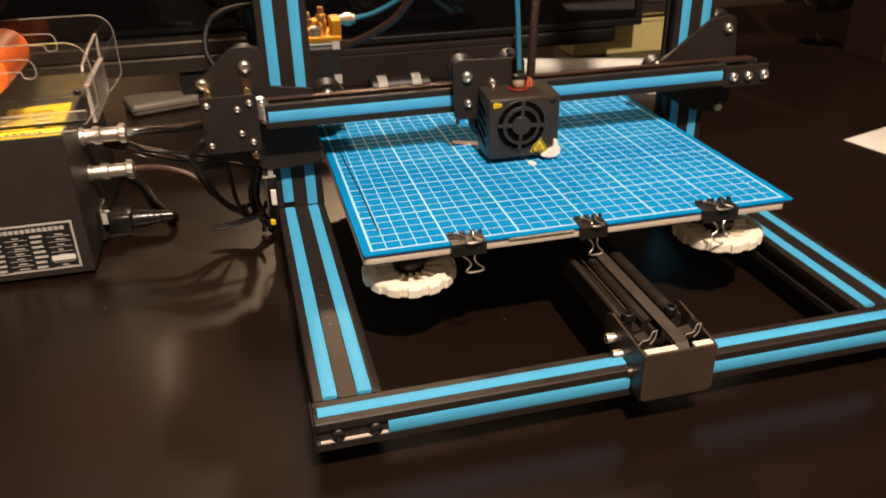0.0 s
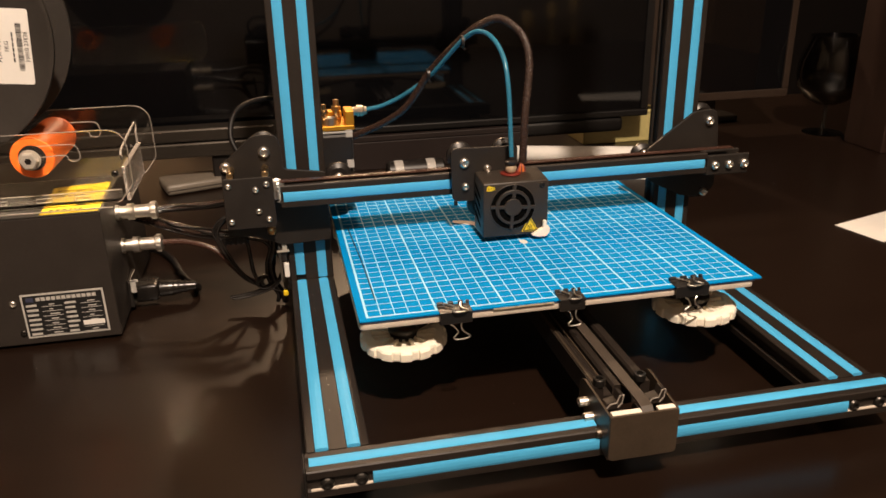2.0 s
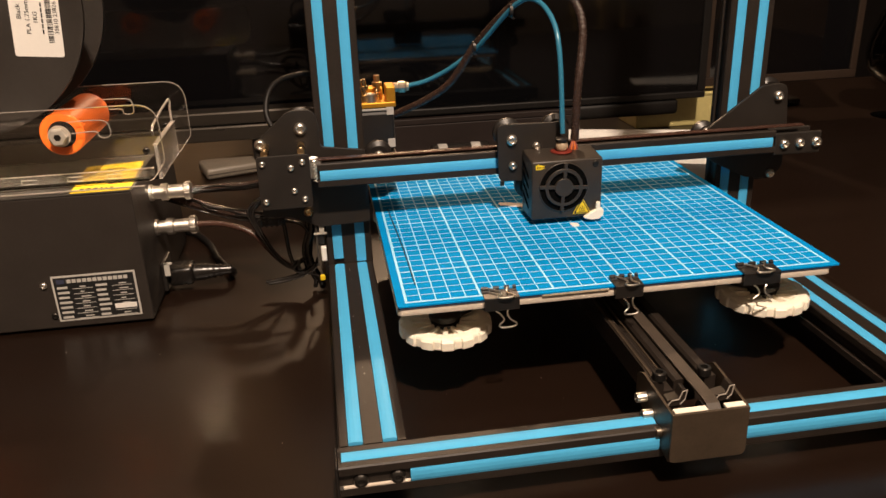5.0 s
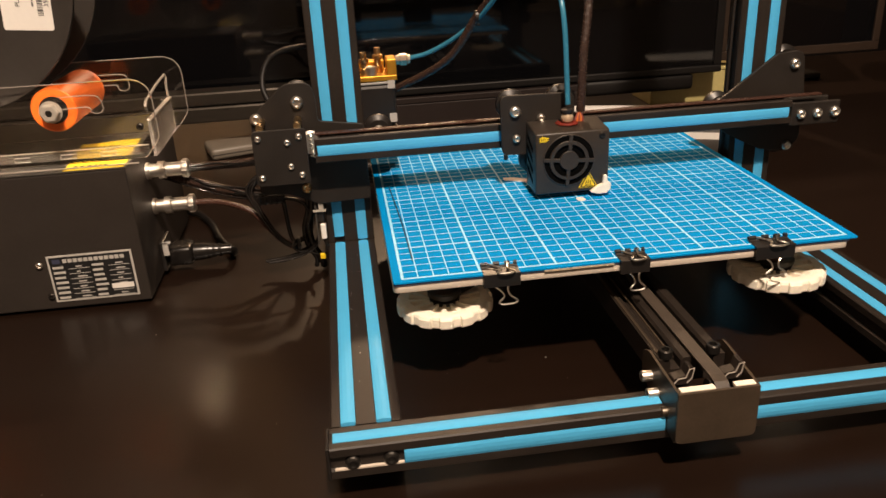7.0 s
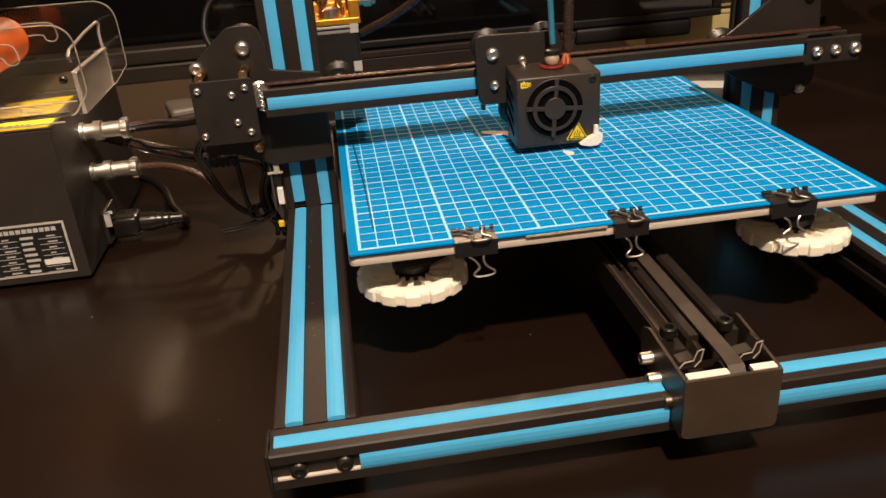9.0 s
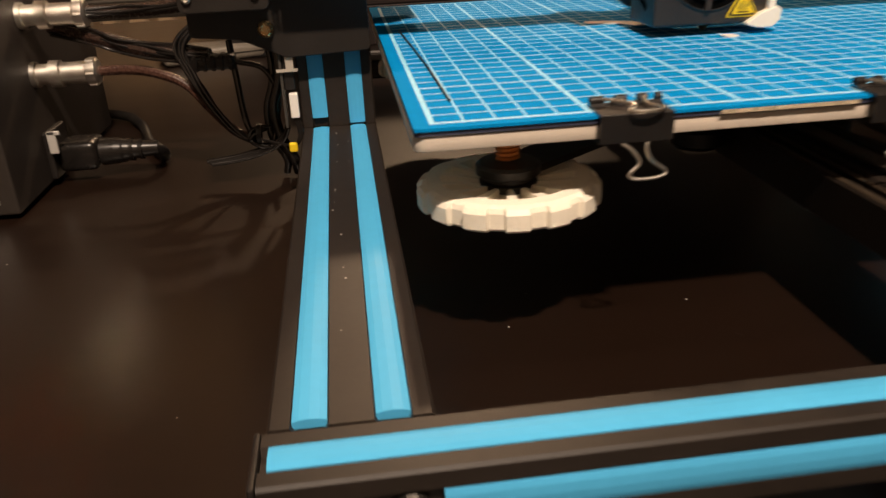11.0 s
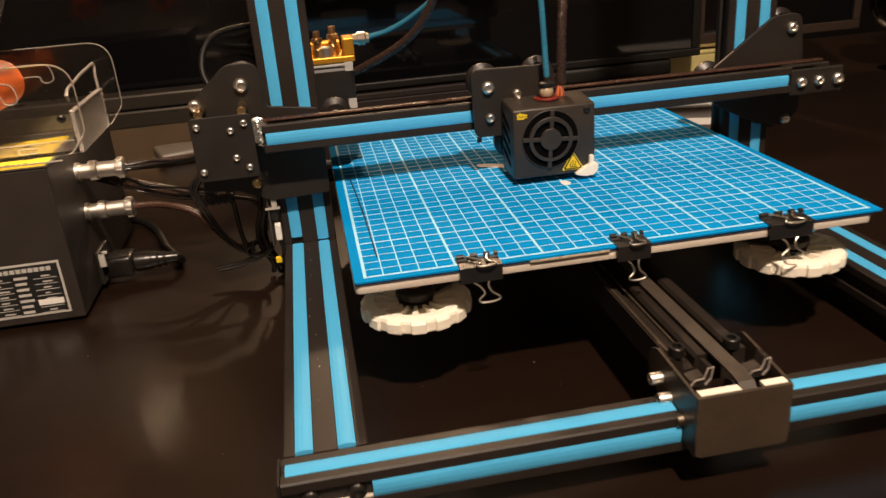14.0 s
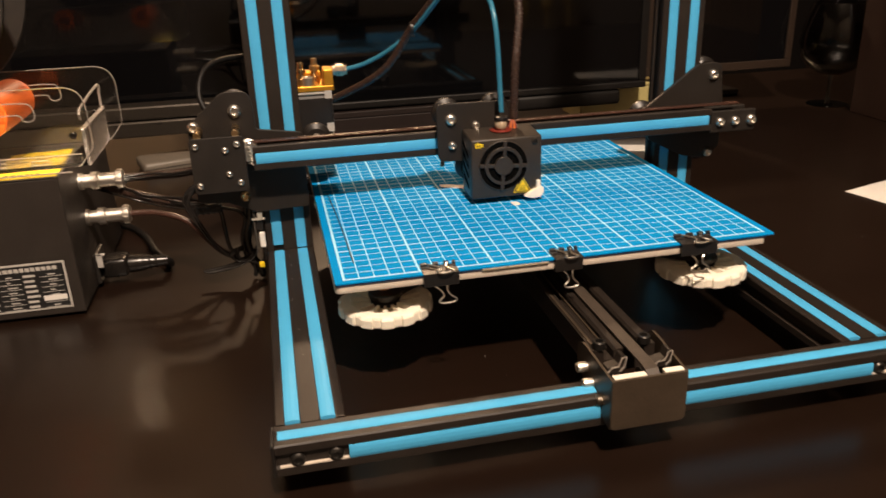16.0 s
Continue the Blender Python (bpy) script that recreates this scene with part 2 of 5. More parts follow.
def tube(points, r, seg=10, n=8, ribs=0.0):
    """A round cable along a smooth line."""
    path = smooth_path(points, n)
    bm = bmesh.new()
    rings = []
    side = None
    for i, p in enumerate(path):
        d = (path[min(i + 1, len(path) - 1)] - path[max(i - 1, 0)]).normalized()
        if side is None:
            side = d.orthogonal().normalized()
        side = (side - d * side.dot(d)).normalized()
        up = d.cross(side)
        rr = r * (1 + ribs * (i % 2))
        rings.append([bm.verts.new(p + rr * (math.cos(2 * math.pi * k / seg) * side + math.sin(2 * math.pi * k / seg) * up)) for k in range(seg)])
    for p, q in zip(rings, rings[1:]):
        for k in range(seg):
            bm.faces.new((p[k], p[(k + 1) % seg], q[(k + 1) % seg], q[k]))
    bm.faces.new(rings[0][::-1])
    bm.faces.new(rings[-1])
    return bm


def button_bolt(r, h, axis, place, seg=20):
    """A button head with a hex socket; the head points along the negative axis for y."""
    bm = rev([(0, h * 0.45), (r * 0.45, h * 0.45), (r * 0.5, h * 0.95), (r * 0.62, h), (r * 0.85, h * 0.8), (r, h * 0.4), (r, 0), (0, 0)], "z", (0, 0, 0), seg)
    turn = {"-y": Matrix.Rotation(radians(90), 4, "X"), "-x": Matrix.Rotation(radians(-90), 4, "Y"), "z": Matrix.Identity(4), "x": Matrix.Rotation(radians(90), 4, "Y")}[axis]
    bmesh.ops.transform(bm, matrix=Matrix.Translation(place) @ turn, verts=bm.verts)
    return bm


def cap_bolt(r, h, axis, place, seg=18):
    bm = rev([(0, h * 0.4), (r * 0.55, h * 0.4), (r * 0.55, h), (r * 0.9, h), (r, h * 0.9), (r, 0), (0, 0)], "z", (0, 0, 0), seg)
    turn = {"-y": Matrix.Rotation(radians(90), 4, "X"), "-x": Matrix.Rotation(radians(-90), 4, "Y"), "z": Matrix.Identity(4), "x": Matrix.Rotation(radians(90), 4, "Y")}[axis]
    bmesh.ops.transform(bm, matrix=Matrix.Translation(place) @ turn, verts=bm.verts)
    return bm


def slot_outline(w, h, nw, nh):
    """Outline of a slotted bar, w by h, with nw slots on its wide faces and nh on its narrow ones."""
    s, d, c = 0.0046, 0.0022, 0.0008

    def side(length, n):
        out = [(c, 0)]
        pitch = length / n
        for i in range(n):
            m = pitch * (i + 0.5)
            out += [(m - s, 0), (m - s + d * 0.5, d), (m + s - d * 0.5, d), (m + s, 0)]
        return out + [(length - c, 0)]
    pts = [(u, v) for u, v in side(w, nw)]
    pts += [(w - v, u) for u, v in side(h, nh)]
    pts += [(w - u, h - v) for u, v in side(w, nw)]
    pts += [(v, h - u) for u, v in side(h, nh)]
    return pts


def bar(axis, a, b, u0, v0, w, h, nw, nh):
    return extrude([(u0 + u, v0 + v) for u, v in slot_outline(w, h, nw, nh)], axis, a, b)


def strip(axis, face, a, b, centre, level):
    """A slot cover, a little domed: along axis from a to b, on the face it names."""
    w = 0.0042
    prof = [(-w, -0.0018), (w, -0.0018), (w, 0.0001), (w * 0.6, 0.0006), (0, 0.0008), (-w * 0.6, 0.0006), (-w, 0.0001)]
    if axis == "y" and face == "z":
        return extrude([(centre + u, level + v) for u, v in prof], "y", a, b)
    if axis == "x" and face == "z":
        return extrude([(centre + u, level + v) for u, v in prof], "x", a, b)
    if axis == "x" and face == "-y":
        return extrude([(level - v, centre + u) for u, v in prof], "x", a, b)
    if axis == "z" and face == "-y":
        return extrude([(centre + u, level - v) for u, v in prof], "z", a, b)


def text_mesh(body, size, m):
    cu = bpy.data.curves.new("writing", "FONT")
    cu.body, cu.size, cu.align_x, cu.align_y, cu.extrude = body, size, "CENTER", "CENTER", 0.00004
    ob = bpy.data.objects.new("writing", cu)
    me = bpy.data.meshes.new_from_object(ob)
    bpy.data.objects.remove(ob)
    bpy.data.curves.remove(cu)
    bm = bmesh.new()
    bm.from_mesh(me)
    bpy.data.meshes.remove(me)
    bmesh.ops.transform(bm, matrix=m, verts=bm.verts)
    return bm


# room
def room():
    t = 0.1
    x0, x1, y0, y1, h0, h1 = -2.6, 2.9, -2.8, 3.1, -0.75, 1.95
    tagged(part("floor", box((x0, y0, h0 - t), (x1, y1, h0)), M_FLOOR), "dark wooden floor of the dim room", "floor", kind="structure")
    tagged(part("ceiling", box((x0, y0, h1), (x1, y1, h1 + t)), M_CEIL), "plain painted ceiling of the dim room", "ceiling", kind="structure")
    tagged(part("wall_north", box((x0 - t, y1, h0 - t), (x1 + t, y1 + t, h1 + t)), M_SHADEWALL), "wall behind the table with its shade put into the colour", "wall", kind="structure")
    tagged(part("wall_south", box((x0 - t, y0 - t, h0 - t), (x1 + t, y0, h1 + t)), M_WALL), "plain warm painted wall", "wall", kind="structure")
    tagged(part("wall_west", box((x0 - t, y0, h0 - t), (x0, y1, h1 + t)), M_WALL), "plain warm painted wall", "wall", kind="structure")
    tagged(part("wall_east", box((x1, y0, h0 - t), (x1 + t, y1, h1 + t)), M_SHADEWALL), "plain wall with its shade put into the colour", "wall", kind="structure")


room()


def curtain():
    """Unseen pleated cloth along the back wall, added beyond the monitor for table sheen."""
    n = 220
    bm = bmesh.new()
    rows = []
    for z in (-0.72, 0.4, 1.2, 1.90):
        rows.append([bm.verts.new((-2.50 + 2.05 * i / n, 3.03 + 0.028 * math.sin(i * 0.55) + 0.010 * math.sin(i * 0.17 + z), z)) for i in range(n + 1)])
    for p, q in zip(rows, rows[1:]):
        for i in range(n):
            bm.faces.new((p[i], p[i + 1], q[i + 1], q[i]))
    bmesh.ops.solidify(bm, geom=bm.faces[:], thickness=0.003)
    c = tagged(empty("curtain", (-1.5, 3.03, -0.75)), "unseen pale pleated cloth added to put a sheen on the table", "curtain")
    part("cloth", bm, M_REFLECTOR, c, smooth=True)
    part("rail", rod(0.012, 2.15, "x", (-2.55, 3.03, 1.915), 16), M_DARKBOLT, c, "dark rail of the added reflector cloth")


curtain()


def table():
    t = tagged(empty("table", (0.1, 0.2, -0.75)), "black-brown wood veneer table top with dust specks", "table")
    part("tabletop", box((-1.1, -0.65, -0.035), (1.35, 1.05, 0.0), 0.003), M_TABLE, t)
    for x in (-1.02, 1.27):
        for y in (-0.57, 0.97):
            part("leg", box((x - 0.03, y - 0.03, -0.75), (x + 0.03, y + 0.03, -0.035), 0.004), M_TABLE, t)
    rng = random.Random(5)
    bm = bmesh.new()
    spots = [(0.0254, 0.0261), (0.0981, 0.0333)] + [(rng.uniform(-0.3, 0.7), rng.uniform(-0.15, 0.5)) for _ in range(60)]
    for i, (x, y) in enumerate(spots):
        s = 0.00042 if i < 2 else rng.uniform(0.00015, 0.0004)
        m = Matrix.Translation((x, y, s * 0.4)) @ Matrix.Diagonal((s * rng.uniform(0.6, 1.4), s, s * 0.4, 1))
        bmesh.ops.create_icosphere(bm, subdivisions=1, radius=1, matrix=m)
    for _ in range(14):
        s = rng.uniform(0.00015, 0.0004)
        m = Matrix.Translation((rng.uniform(-0.0370, -0.0285), rng.uniform(-0.07, 0.19), 0.0370 + s * 0.4)) @ Matrix.Diagonal((s, s, s * 0.4, 1))
        bmesh.ops.create_icosphere(bm, subdivisions=1, radius=1, matrix=m)
    tagged(part("dust_specks", bm, M_WHITE), "pale dust specks scattered over the dark tabletop", "dust", kind="stuff")


table()

ZT = 0.0857  # height of the build sheet
BED = Vector((-0.0018, 0.0058, -0.0013))  # bed offset fitted to the camera's view, mostly back along its rail
PITCH = 0.00996  # width of a printed square, narrowed to fit the camera's view


def bed_part(name, bm, mat, parent=None, label="", smooth=False):
    bmesh.ops.translate(bm, vec=BED, verts=bm.verts)
    return part(name, bm, mat, parent, label, smooth)


# printer frame and axes: one machine
def frame_bars(p):
    f = part("base_frame_front", bar("x", -0.0535, 0.3545, -0.0945, 0.017, 0.02, 0.02, 1, 1), M_ANOD, p, "black slotted aluminium bar")
    part("slot_cover", strip("x", "z", -0.0515, 0.1335, -0.0845, 0.037), M_STRIP, f, "light blue slot cover")
    part("slot_cover", strip("x", "z", 0.1812, 0.3525, -0.0845, 0.037), M_STRIP, f, "light blue slot cover")
    part("slot_cover", strip("x", "-y", -0.0135, 0.1335, 0.027, -0.0945), M_STRIP, f, "light blue slot cover")
    part("slot_cover", strip("x", "-y", 0.1812, 0.3160, 0.027, -0.0945), M_STRIP, f, "light blue slot cover")
    for x0, x1, bolts in ((-0.0515, -0.0137, (-0.0415, -0.0206)), (0.3165, 0.3525, (0.3219, 0.3421))):
        part("slot_nut", box((x0, -0.0943, 0.0212), (x1, -0.0925, 0.0236), 0.0003), M_PLATE, f, "bright metal nut strip")
        for x in bolts:
            part("bolt", button_bolt(0.0043, 0.0024, "-y", (x, -0.0928, 0.0262)), M_DARKBOLT, f, "black button head bolt")
    part("end_cap", box((-0.0555, -0.0947, 0.0168), (-0.0537, -0.0743, 0.0372), 0.0007), M_BLACKPL, f)
    part("end_cap", box((0.3547, -0.0947, 0.0168), (0.3565, -0.0743, 0.0372), 0.0007), M_BLACKPL, f)
    for x0 in (-0.0527, 0.3090):
        r = part("base_frame_side", bar("y", -0.0742, 0.42, x0, 0.017, 0.04, 0.02, 2, 1), M_ANOD, p, "black slotted aluminium bar")
        for k in (0, 1):
            c = x0 + 0.01 + 0.02 * k
            part("slot_cover", strip("y", "z", -0.0722, 0.1985, c, 0.037), M_STRIP, r, "light blue slot cover")
            part("slot_cover", strip("y", "z", 0.2215, 0.418, c, 0.037), M_STRIP, r, "light blue slot cover")
        u = part("upright", extrude([(x0 + a, 0.2 + b) for a, b in slot_outline(0.04, 0.02, 2, 1)], "z", 0.0373, 0.62), M_ANOD, p, "black slotted aluminium upright")
        for k in (0, 1):
            c = x0 + 0.01 + 0.02 * k
            part("slot_cover", strip("z", "-y", 0.0385 + (0.004 if x0 < 0 and k == 0 else 0), 0.618, c, 0.2), M_STRIP, u, "light blue slot cover")
    part("base_frame_rear", bar("x", -0.0527, 0.349, 0.4203, 0.017, 0.02, 0.02, 1, 1), M_ANOD, p)
    part("top_bar", bar("x", -0.0527, 0.349, 0.2, 0.6203, 0.02, 0.02, 1, 1), M_ANOD, p)
    for x, y in ((-0.0335, -0.0580), (0.3290, -0.0580), (-0.0335, 0.405), (0.3290, 0.405)):
        part("foot", rev([(0, 0), (0.012, 0), (0.0125, 0.002), (0.0095, 0.0169), (0, 0.0169)], "z", (x, y, 0), 20), M_BLACKPL, p, "black rubber foot", smooth=True)


def y_axis(p):
    x0, z0, z1 = 0.1385, 0.0376, 0.0531
    top = []
    for m in (0.010, 0.030):
        top += [(x0 + m - 0.0046, z1), (x0 + m - 0.0031, z1 - 0.0018), (x0 + m - 0.0031, z1 - 0.0070), (x0 + m + 0.0031, z1 - 0.0070), (x0 + m + 0.0031, z1 - 0.0018), (x0 + m + 0.0046, z1)]
    r = part("bed_rail", extrude([(x0, z0), (x0, z1)] + top + [(x0 + 0.04, z1), (x0 + 0.04, z0)], "y", -0.070, 0.415), M_ANOD, p, "black slotted rail under the bed")
    # lit slot edges painted as paler strips, on the left side only
    part("lit_rail_edge", box((0.1462, -0.069, 0.0532), (0.1476, 0.414, 0.0542), 0.0004), M_BRACKET, r)
    part("lit_rail_edge", box((0.1395, -0.069, 0.0532), (0.1415, 0.414, 0.0540), 0.0004), M_BRACKET, r)
    part("bed_belt", extrude([(0.41, 0.0545), (0.41, 0.0557), (-0.0940, 0.0557), (-0.1000, 0.0548), (-0.1030, 0.0520), (-0.1040, 0.0470), (-0.1030, 0.0470), (-0.1020, 0.0514), (-0.0995, 0.0537), (-0.0940, 0.0545)], "x", 0.1575, 0.1655), M_BELT, p, "ribbed dark drive belt")
    # front idler bracket
    b = part("belt_bracket", join(
        extrude(corner_round([(0.1340, 0.0222), (0.1806, 0.0222), (0.1806, 0.0548), (0.1340, 0.0548)], [0.0042, 0.0042, 0.0012, 0.0012]), "y", -0.1080, -0.1062, 0.0005),
        extrude(corner_round([(-0.1062, 0.0222), (-0.0720, 0.0300), (-0.0560, 0.0400), (-0.0560, 0.0530), (-0.0640, 0.0570), (-0.1062, 0.0545)], [0, 0.004, 0.003, 0.003, 0.006, 0]), "x", 0.1340, 0.1356),
        extrude(corner_round([(-0.1062, 0.0222), (-0.0720, 0.0300), (-0.0560, 0.0400), (-0.0560, 0.0530), (-0.0640, 0.0590), (-0.0850, 0.0570), (-0.1062, 0.0545)], [0, 0.004, 0.003, 0.003, 0.006, 0.01, 0]), "x", 0.1790, 0.1806)),
        M_BRACKET, p, "dark bent steel belt tensioner cover")
    # lit top lips: the highlight is put in as white material
    for x0, x1 in ((0.1362, 0.1560), (0.1670, 0.1788)):
        part("bracket_lip", box((x0, -0.1061, 0.0530), (x1, -0.1018, 0.0552), 0.0004), M_WHITEPLA, b, "top edge coloured white for its lit highlight")
    for x in (0.1432, 0.1722):
        part("bolt", cap_bolt(0.0042, 0.005, "z", (x, -0.067, 0.0534)), M_DARKBOLT, b, "black socket bolt")
        part("clamp", extrude(corner_round([(x - 0.0055, 0.0490), (x + 0.0055, 0.0490), (x + 0.0070, 0.0590), (x + 0.0040, 0.0600), (x + 0.0025, 0.0545), (x - 0.0045, 0.0530)], 0.0009), "y", -0.0905, -0.0835), M_ANOD, b)
    for x in (0.1432, 0.1722):
        part("cut_edge", tube([(x - 0.0050, -0.0910, 0.0495), (x - 0.0022, -0.0910, 0.0530), (x + 0.0022, -0.0910, 0.0535), (x + 0.0040, -0.0910, 0.0585), (x + 0.0068, -0.0910, 0.0592), (x + 0.0058, -0.0910, 0.0530), (x + 0.0030, -0.0910, 0.0500)], 0.0004, 6, 1), M_EDGE, b, "bright cut edge of the rail clamp")
    part("idler", rev([(0, 0), (0.0062, 0), (0.0062, 0.001), (0.0048, 0.0015), (0.0048, 0.0085), (0.0062, 0.009), (0.0062, 0.010), (0, 0.010)], "x", (0.1565, -0.0955, 0.0470), 24), M_DARKBOLT, b, smooth=True)
    for (y, z, m) in ((-0.0705, 0.0440, M_STEEL), (-0.0805, 0.0385, M_STEEL), (-0.0935, 0.0345, M_DULL)):
        part("bolt", cap_bolt(0.0032, 0.0062 if m is M_STEEL else 0.003, "-x", (0.1340, y, z)), m, b, "socket bolt", smooth=True)


KNOBS = [(0.0292, 0.0280), (0.2670, 0.0250), (0.0286, 0.2700), (0.2655, 0.2700)]


def knob(p, x, y):
    # flat ring with a toothed rim and a sunken dish crossed by ribs
    seg, teeth, ribs, zb = 280, 14, 14, 0.0497
    bm = bmesh.new()
    prof = [(0.0095, 0.0), (0.0302, 0.0), (0.0312, 0.0010), (0.0313, 0.0064), (0.0306, 0.0080), (0.0292, 0.0088), (0.0244, 0.0090), (0.0239, 0.0089), (0.0125, 0.0078), (0.0105, 0.0076)]
    rings = []
    for k, (r, h) in enumerate(prof):
        ring = []
        for i in range(seg):
            a = 2 * math.pi * i / seg
            tooth = (i % (seg // teeth)) < 12
            rib = (i * ribs / seg) % 1.0 < 0.36
            rr = r + (0.0017 if tooth and k in (1, 2, 3) else 0.0012 if tooth and k == 4 else 0.0)
            hh = h - (0.0034 if not rib and k == 7 else 0.0030 if not rib and k == 8 else 0.0022 if not rib and k == 9 else 0.0)
            ring.append(bm.verts.new((x + rr * math.cos(a), y + rr * math.sin(a), zb + hh)))
        rings.append(ring)
    for a, b in zip(rings, rings[1:]):
        for i in range(seg):
            j = (i + 1) % seg
            bm.faces.new((a[i], a[j], b[j], b[i]))
    for i in range(seg):
        j = (i + 1) % seg
        bm.faces.new((rings[-1][i], rings[-1][j], rings[0][j], rings[0][i]))
    k = bed_part("levelling_knob", bm, M_WHITEPLA, p, "white printed levelling knob with a notched rim")
    bed_part("hub", rev([(0, 0.0545), (0.0104, 0.0545), (0.0104, 0.0575), (0.0088, 0.0580), (0.0088, 0.0594), (0, 0.0594)], "z", (x, y, 0), 24), M_BLACKPL, k, smooth=True)
    coil = [(x + 0.0037 * math.cos(a), y + 0.0037 * math.sin(a), 0.0648 + 0.0142 * a / (2 * math.pi * 9)) for a in [i * math.pi / 4 for i in range(73)]]
    bed_part("spring", tube(coil, 0.0008, 6, 1), M_COPPER, k, "orange coil spring", smooth=True)
    bed_part("screw", rod(0.002, 0.0215, "z", (x, y, 0.0582), 12), M_STEEL, k)


def bed(p):
    ZS = ZT - BED.z
    b = bed_part("bed_plate", extrude(rounded(-0.0065, -0.0040, 0.2998, 0.3070, 0.004), "z", 0.0792, 0.0840, 0.0006), M_PLATE, p, "cream bed plate edge", smooth=True)
    bed_part("glass_plate", extrude(rounded(-0.0060, -0.0046, 0.3003, 0.3075, 0.002), "z", 0.0842, 0.0858, 0.0003), M_GLASS, b, "thin dark glass sheet")
    s = bed_part("build_sheet", extrude(rounded(-0.0062, -0.0052, 0.3050, 0.3060, 0.0015), "z", 0.0860, ZS), M_MAT, p, "blue build sheet with a white printed grid")
    for i in range(31):
        w = 0.00090 if i in (0, 30) else 0.00076 if i % 5 == 0 else 0.00036
        bed_part("grid_column_line", box((i * PITCH - w, -0.0009, ZS), (i * PITCH + w, 0.3009, ZS + 0.00012)), M_LINE, s)
    for i in range(31):
        w = 0.00090 if i in (0, 30) else 0.00068 if i % 5 == 0 else 0.00035
        bed_part("grid_row_line", box((-0.0009, i * 0.01 - w, ZS + 0.0001), (30 * PITCH + 0.0009, i * 0.01 + w, ZS + 0.00022)), M_LINE, s)
    # carriage under the bed
    c = bed_part("bed_carriage", extrude(corner_round([(0.095, 0.075), (0.205, 0.075), (0.205, 0.225), (0.095, 0.225)], 0.008), "z", 0.0600, 0.0630), M_BLACKPLATE, p)
    for x, y in KNOBS:
        e = Vector((x, y))
        m = Vector((0.11 if x < 0.15 else 0.19, 0.09 if y < 0.15 else 0.21))
        d = (m - e).normalized()
        n = Vector((-d.y, d.x)) * 0.009
        bed_part("arm", extrude([tuple(e + n), tuple(e - n), tuple(m - n), tuple(m + n)], "z", 0.0602, 0.0628), M_BLACKPLATE, c)
        bed_part("arm_end", rev([(0, 0.0596), (0.0100, 0.0596), (0.0116, 0.0604), (0.0116, 0.0632), (0.0105, 0.0643), (0.0060, 0.0648), (0, 0.0648)], "z", (x, y, 0), 32), M_BLACKPL, c, smooth=True)
        knob(p, x, y)
    for x in (0.128, 0.188):
        for y in (0.1, 0.2):
            part("wheel", rev([(0, 0), (0.010, 0), (0.012, 0.002), (0.012, 0.008), (0.010, 0.010), (0, 0.010)], "z", (x, y, 0.0415), 24), M_BLACKPL, p, smooth=True)


def wheel(p, x, y, z):
    w = part("guide_wheel", rev([(0, 0), (0.0085, 0), (0.0122, 0.003), (0.0122, 0.0075), (0.0085, 0.0105), (0, 0.0105)], "y", (x, y, z), 32), M_BLACKPL, p, "black guide wheel", smooth=True)
    return w


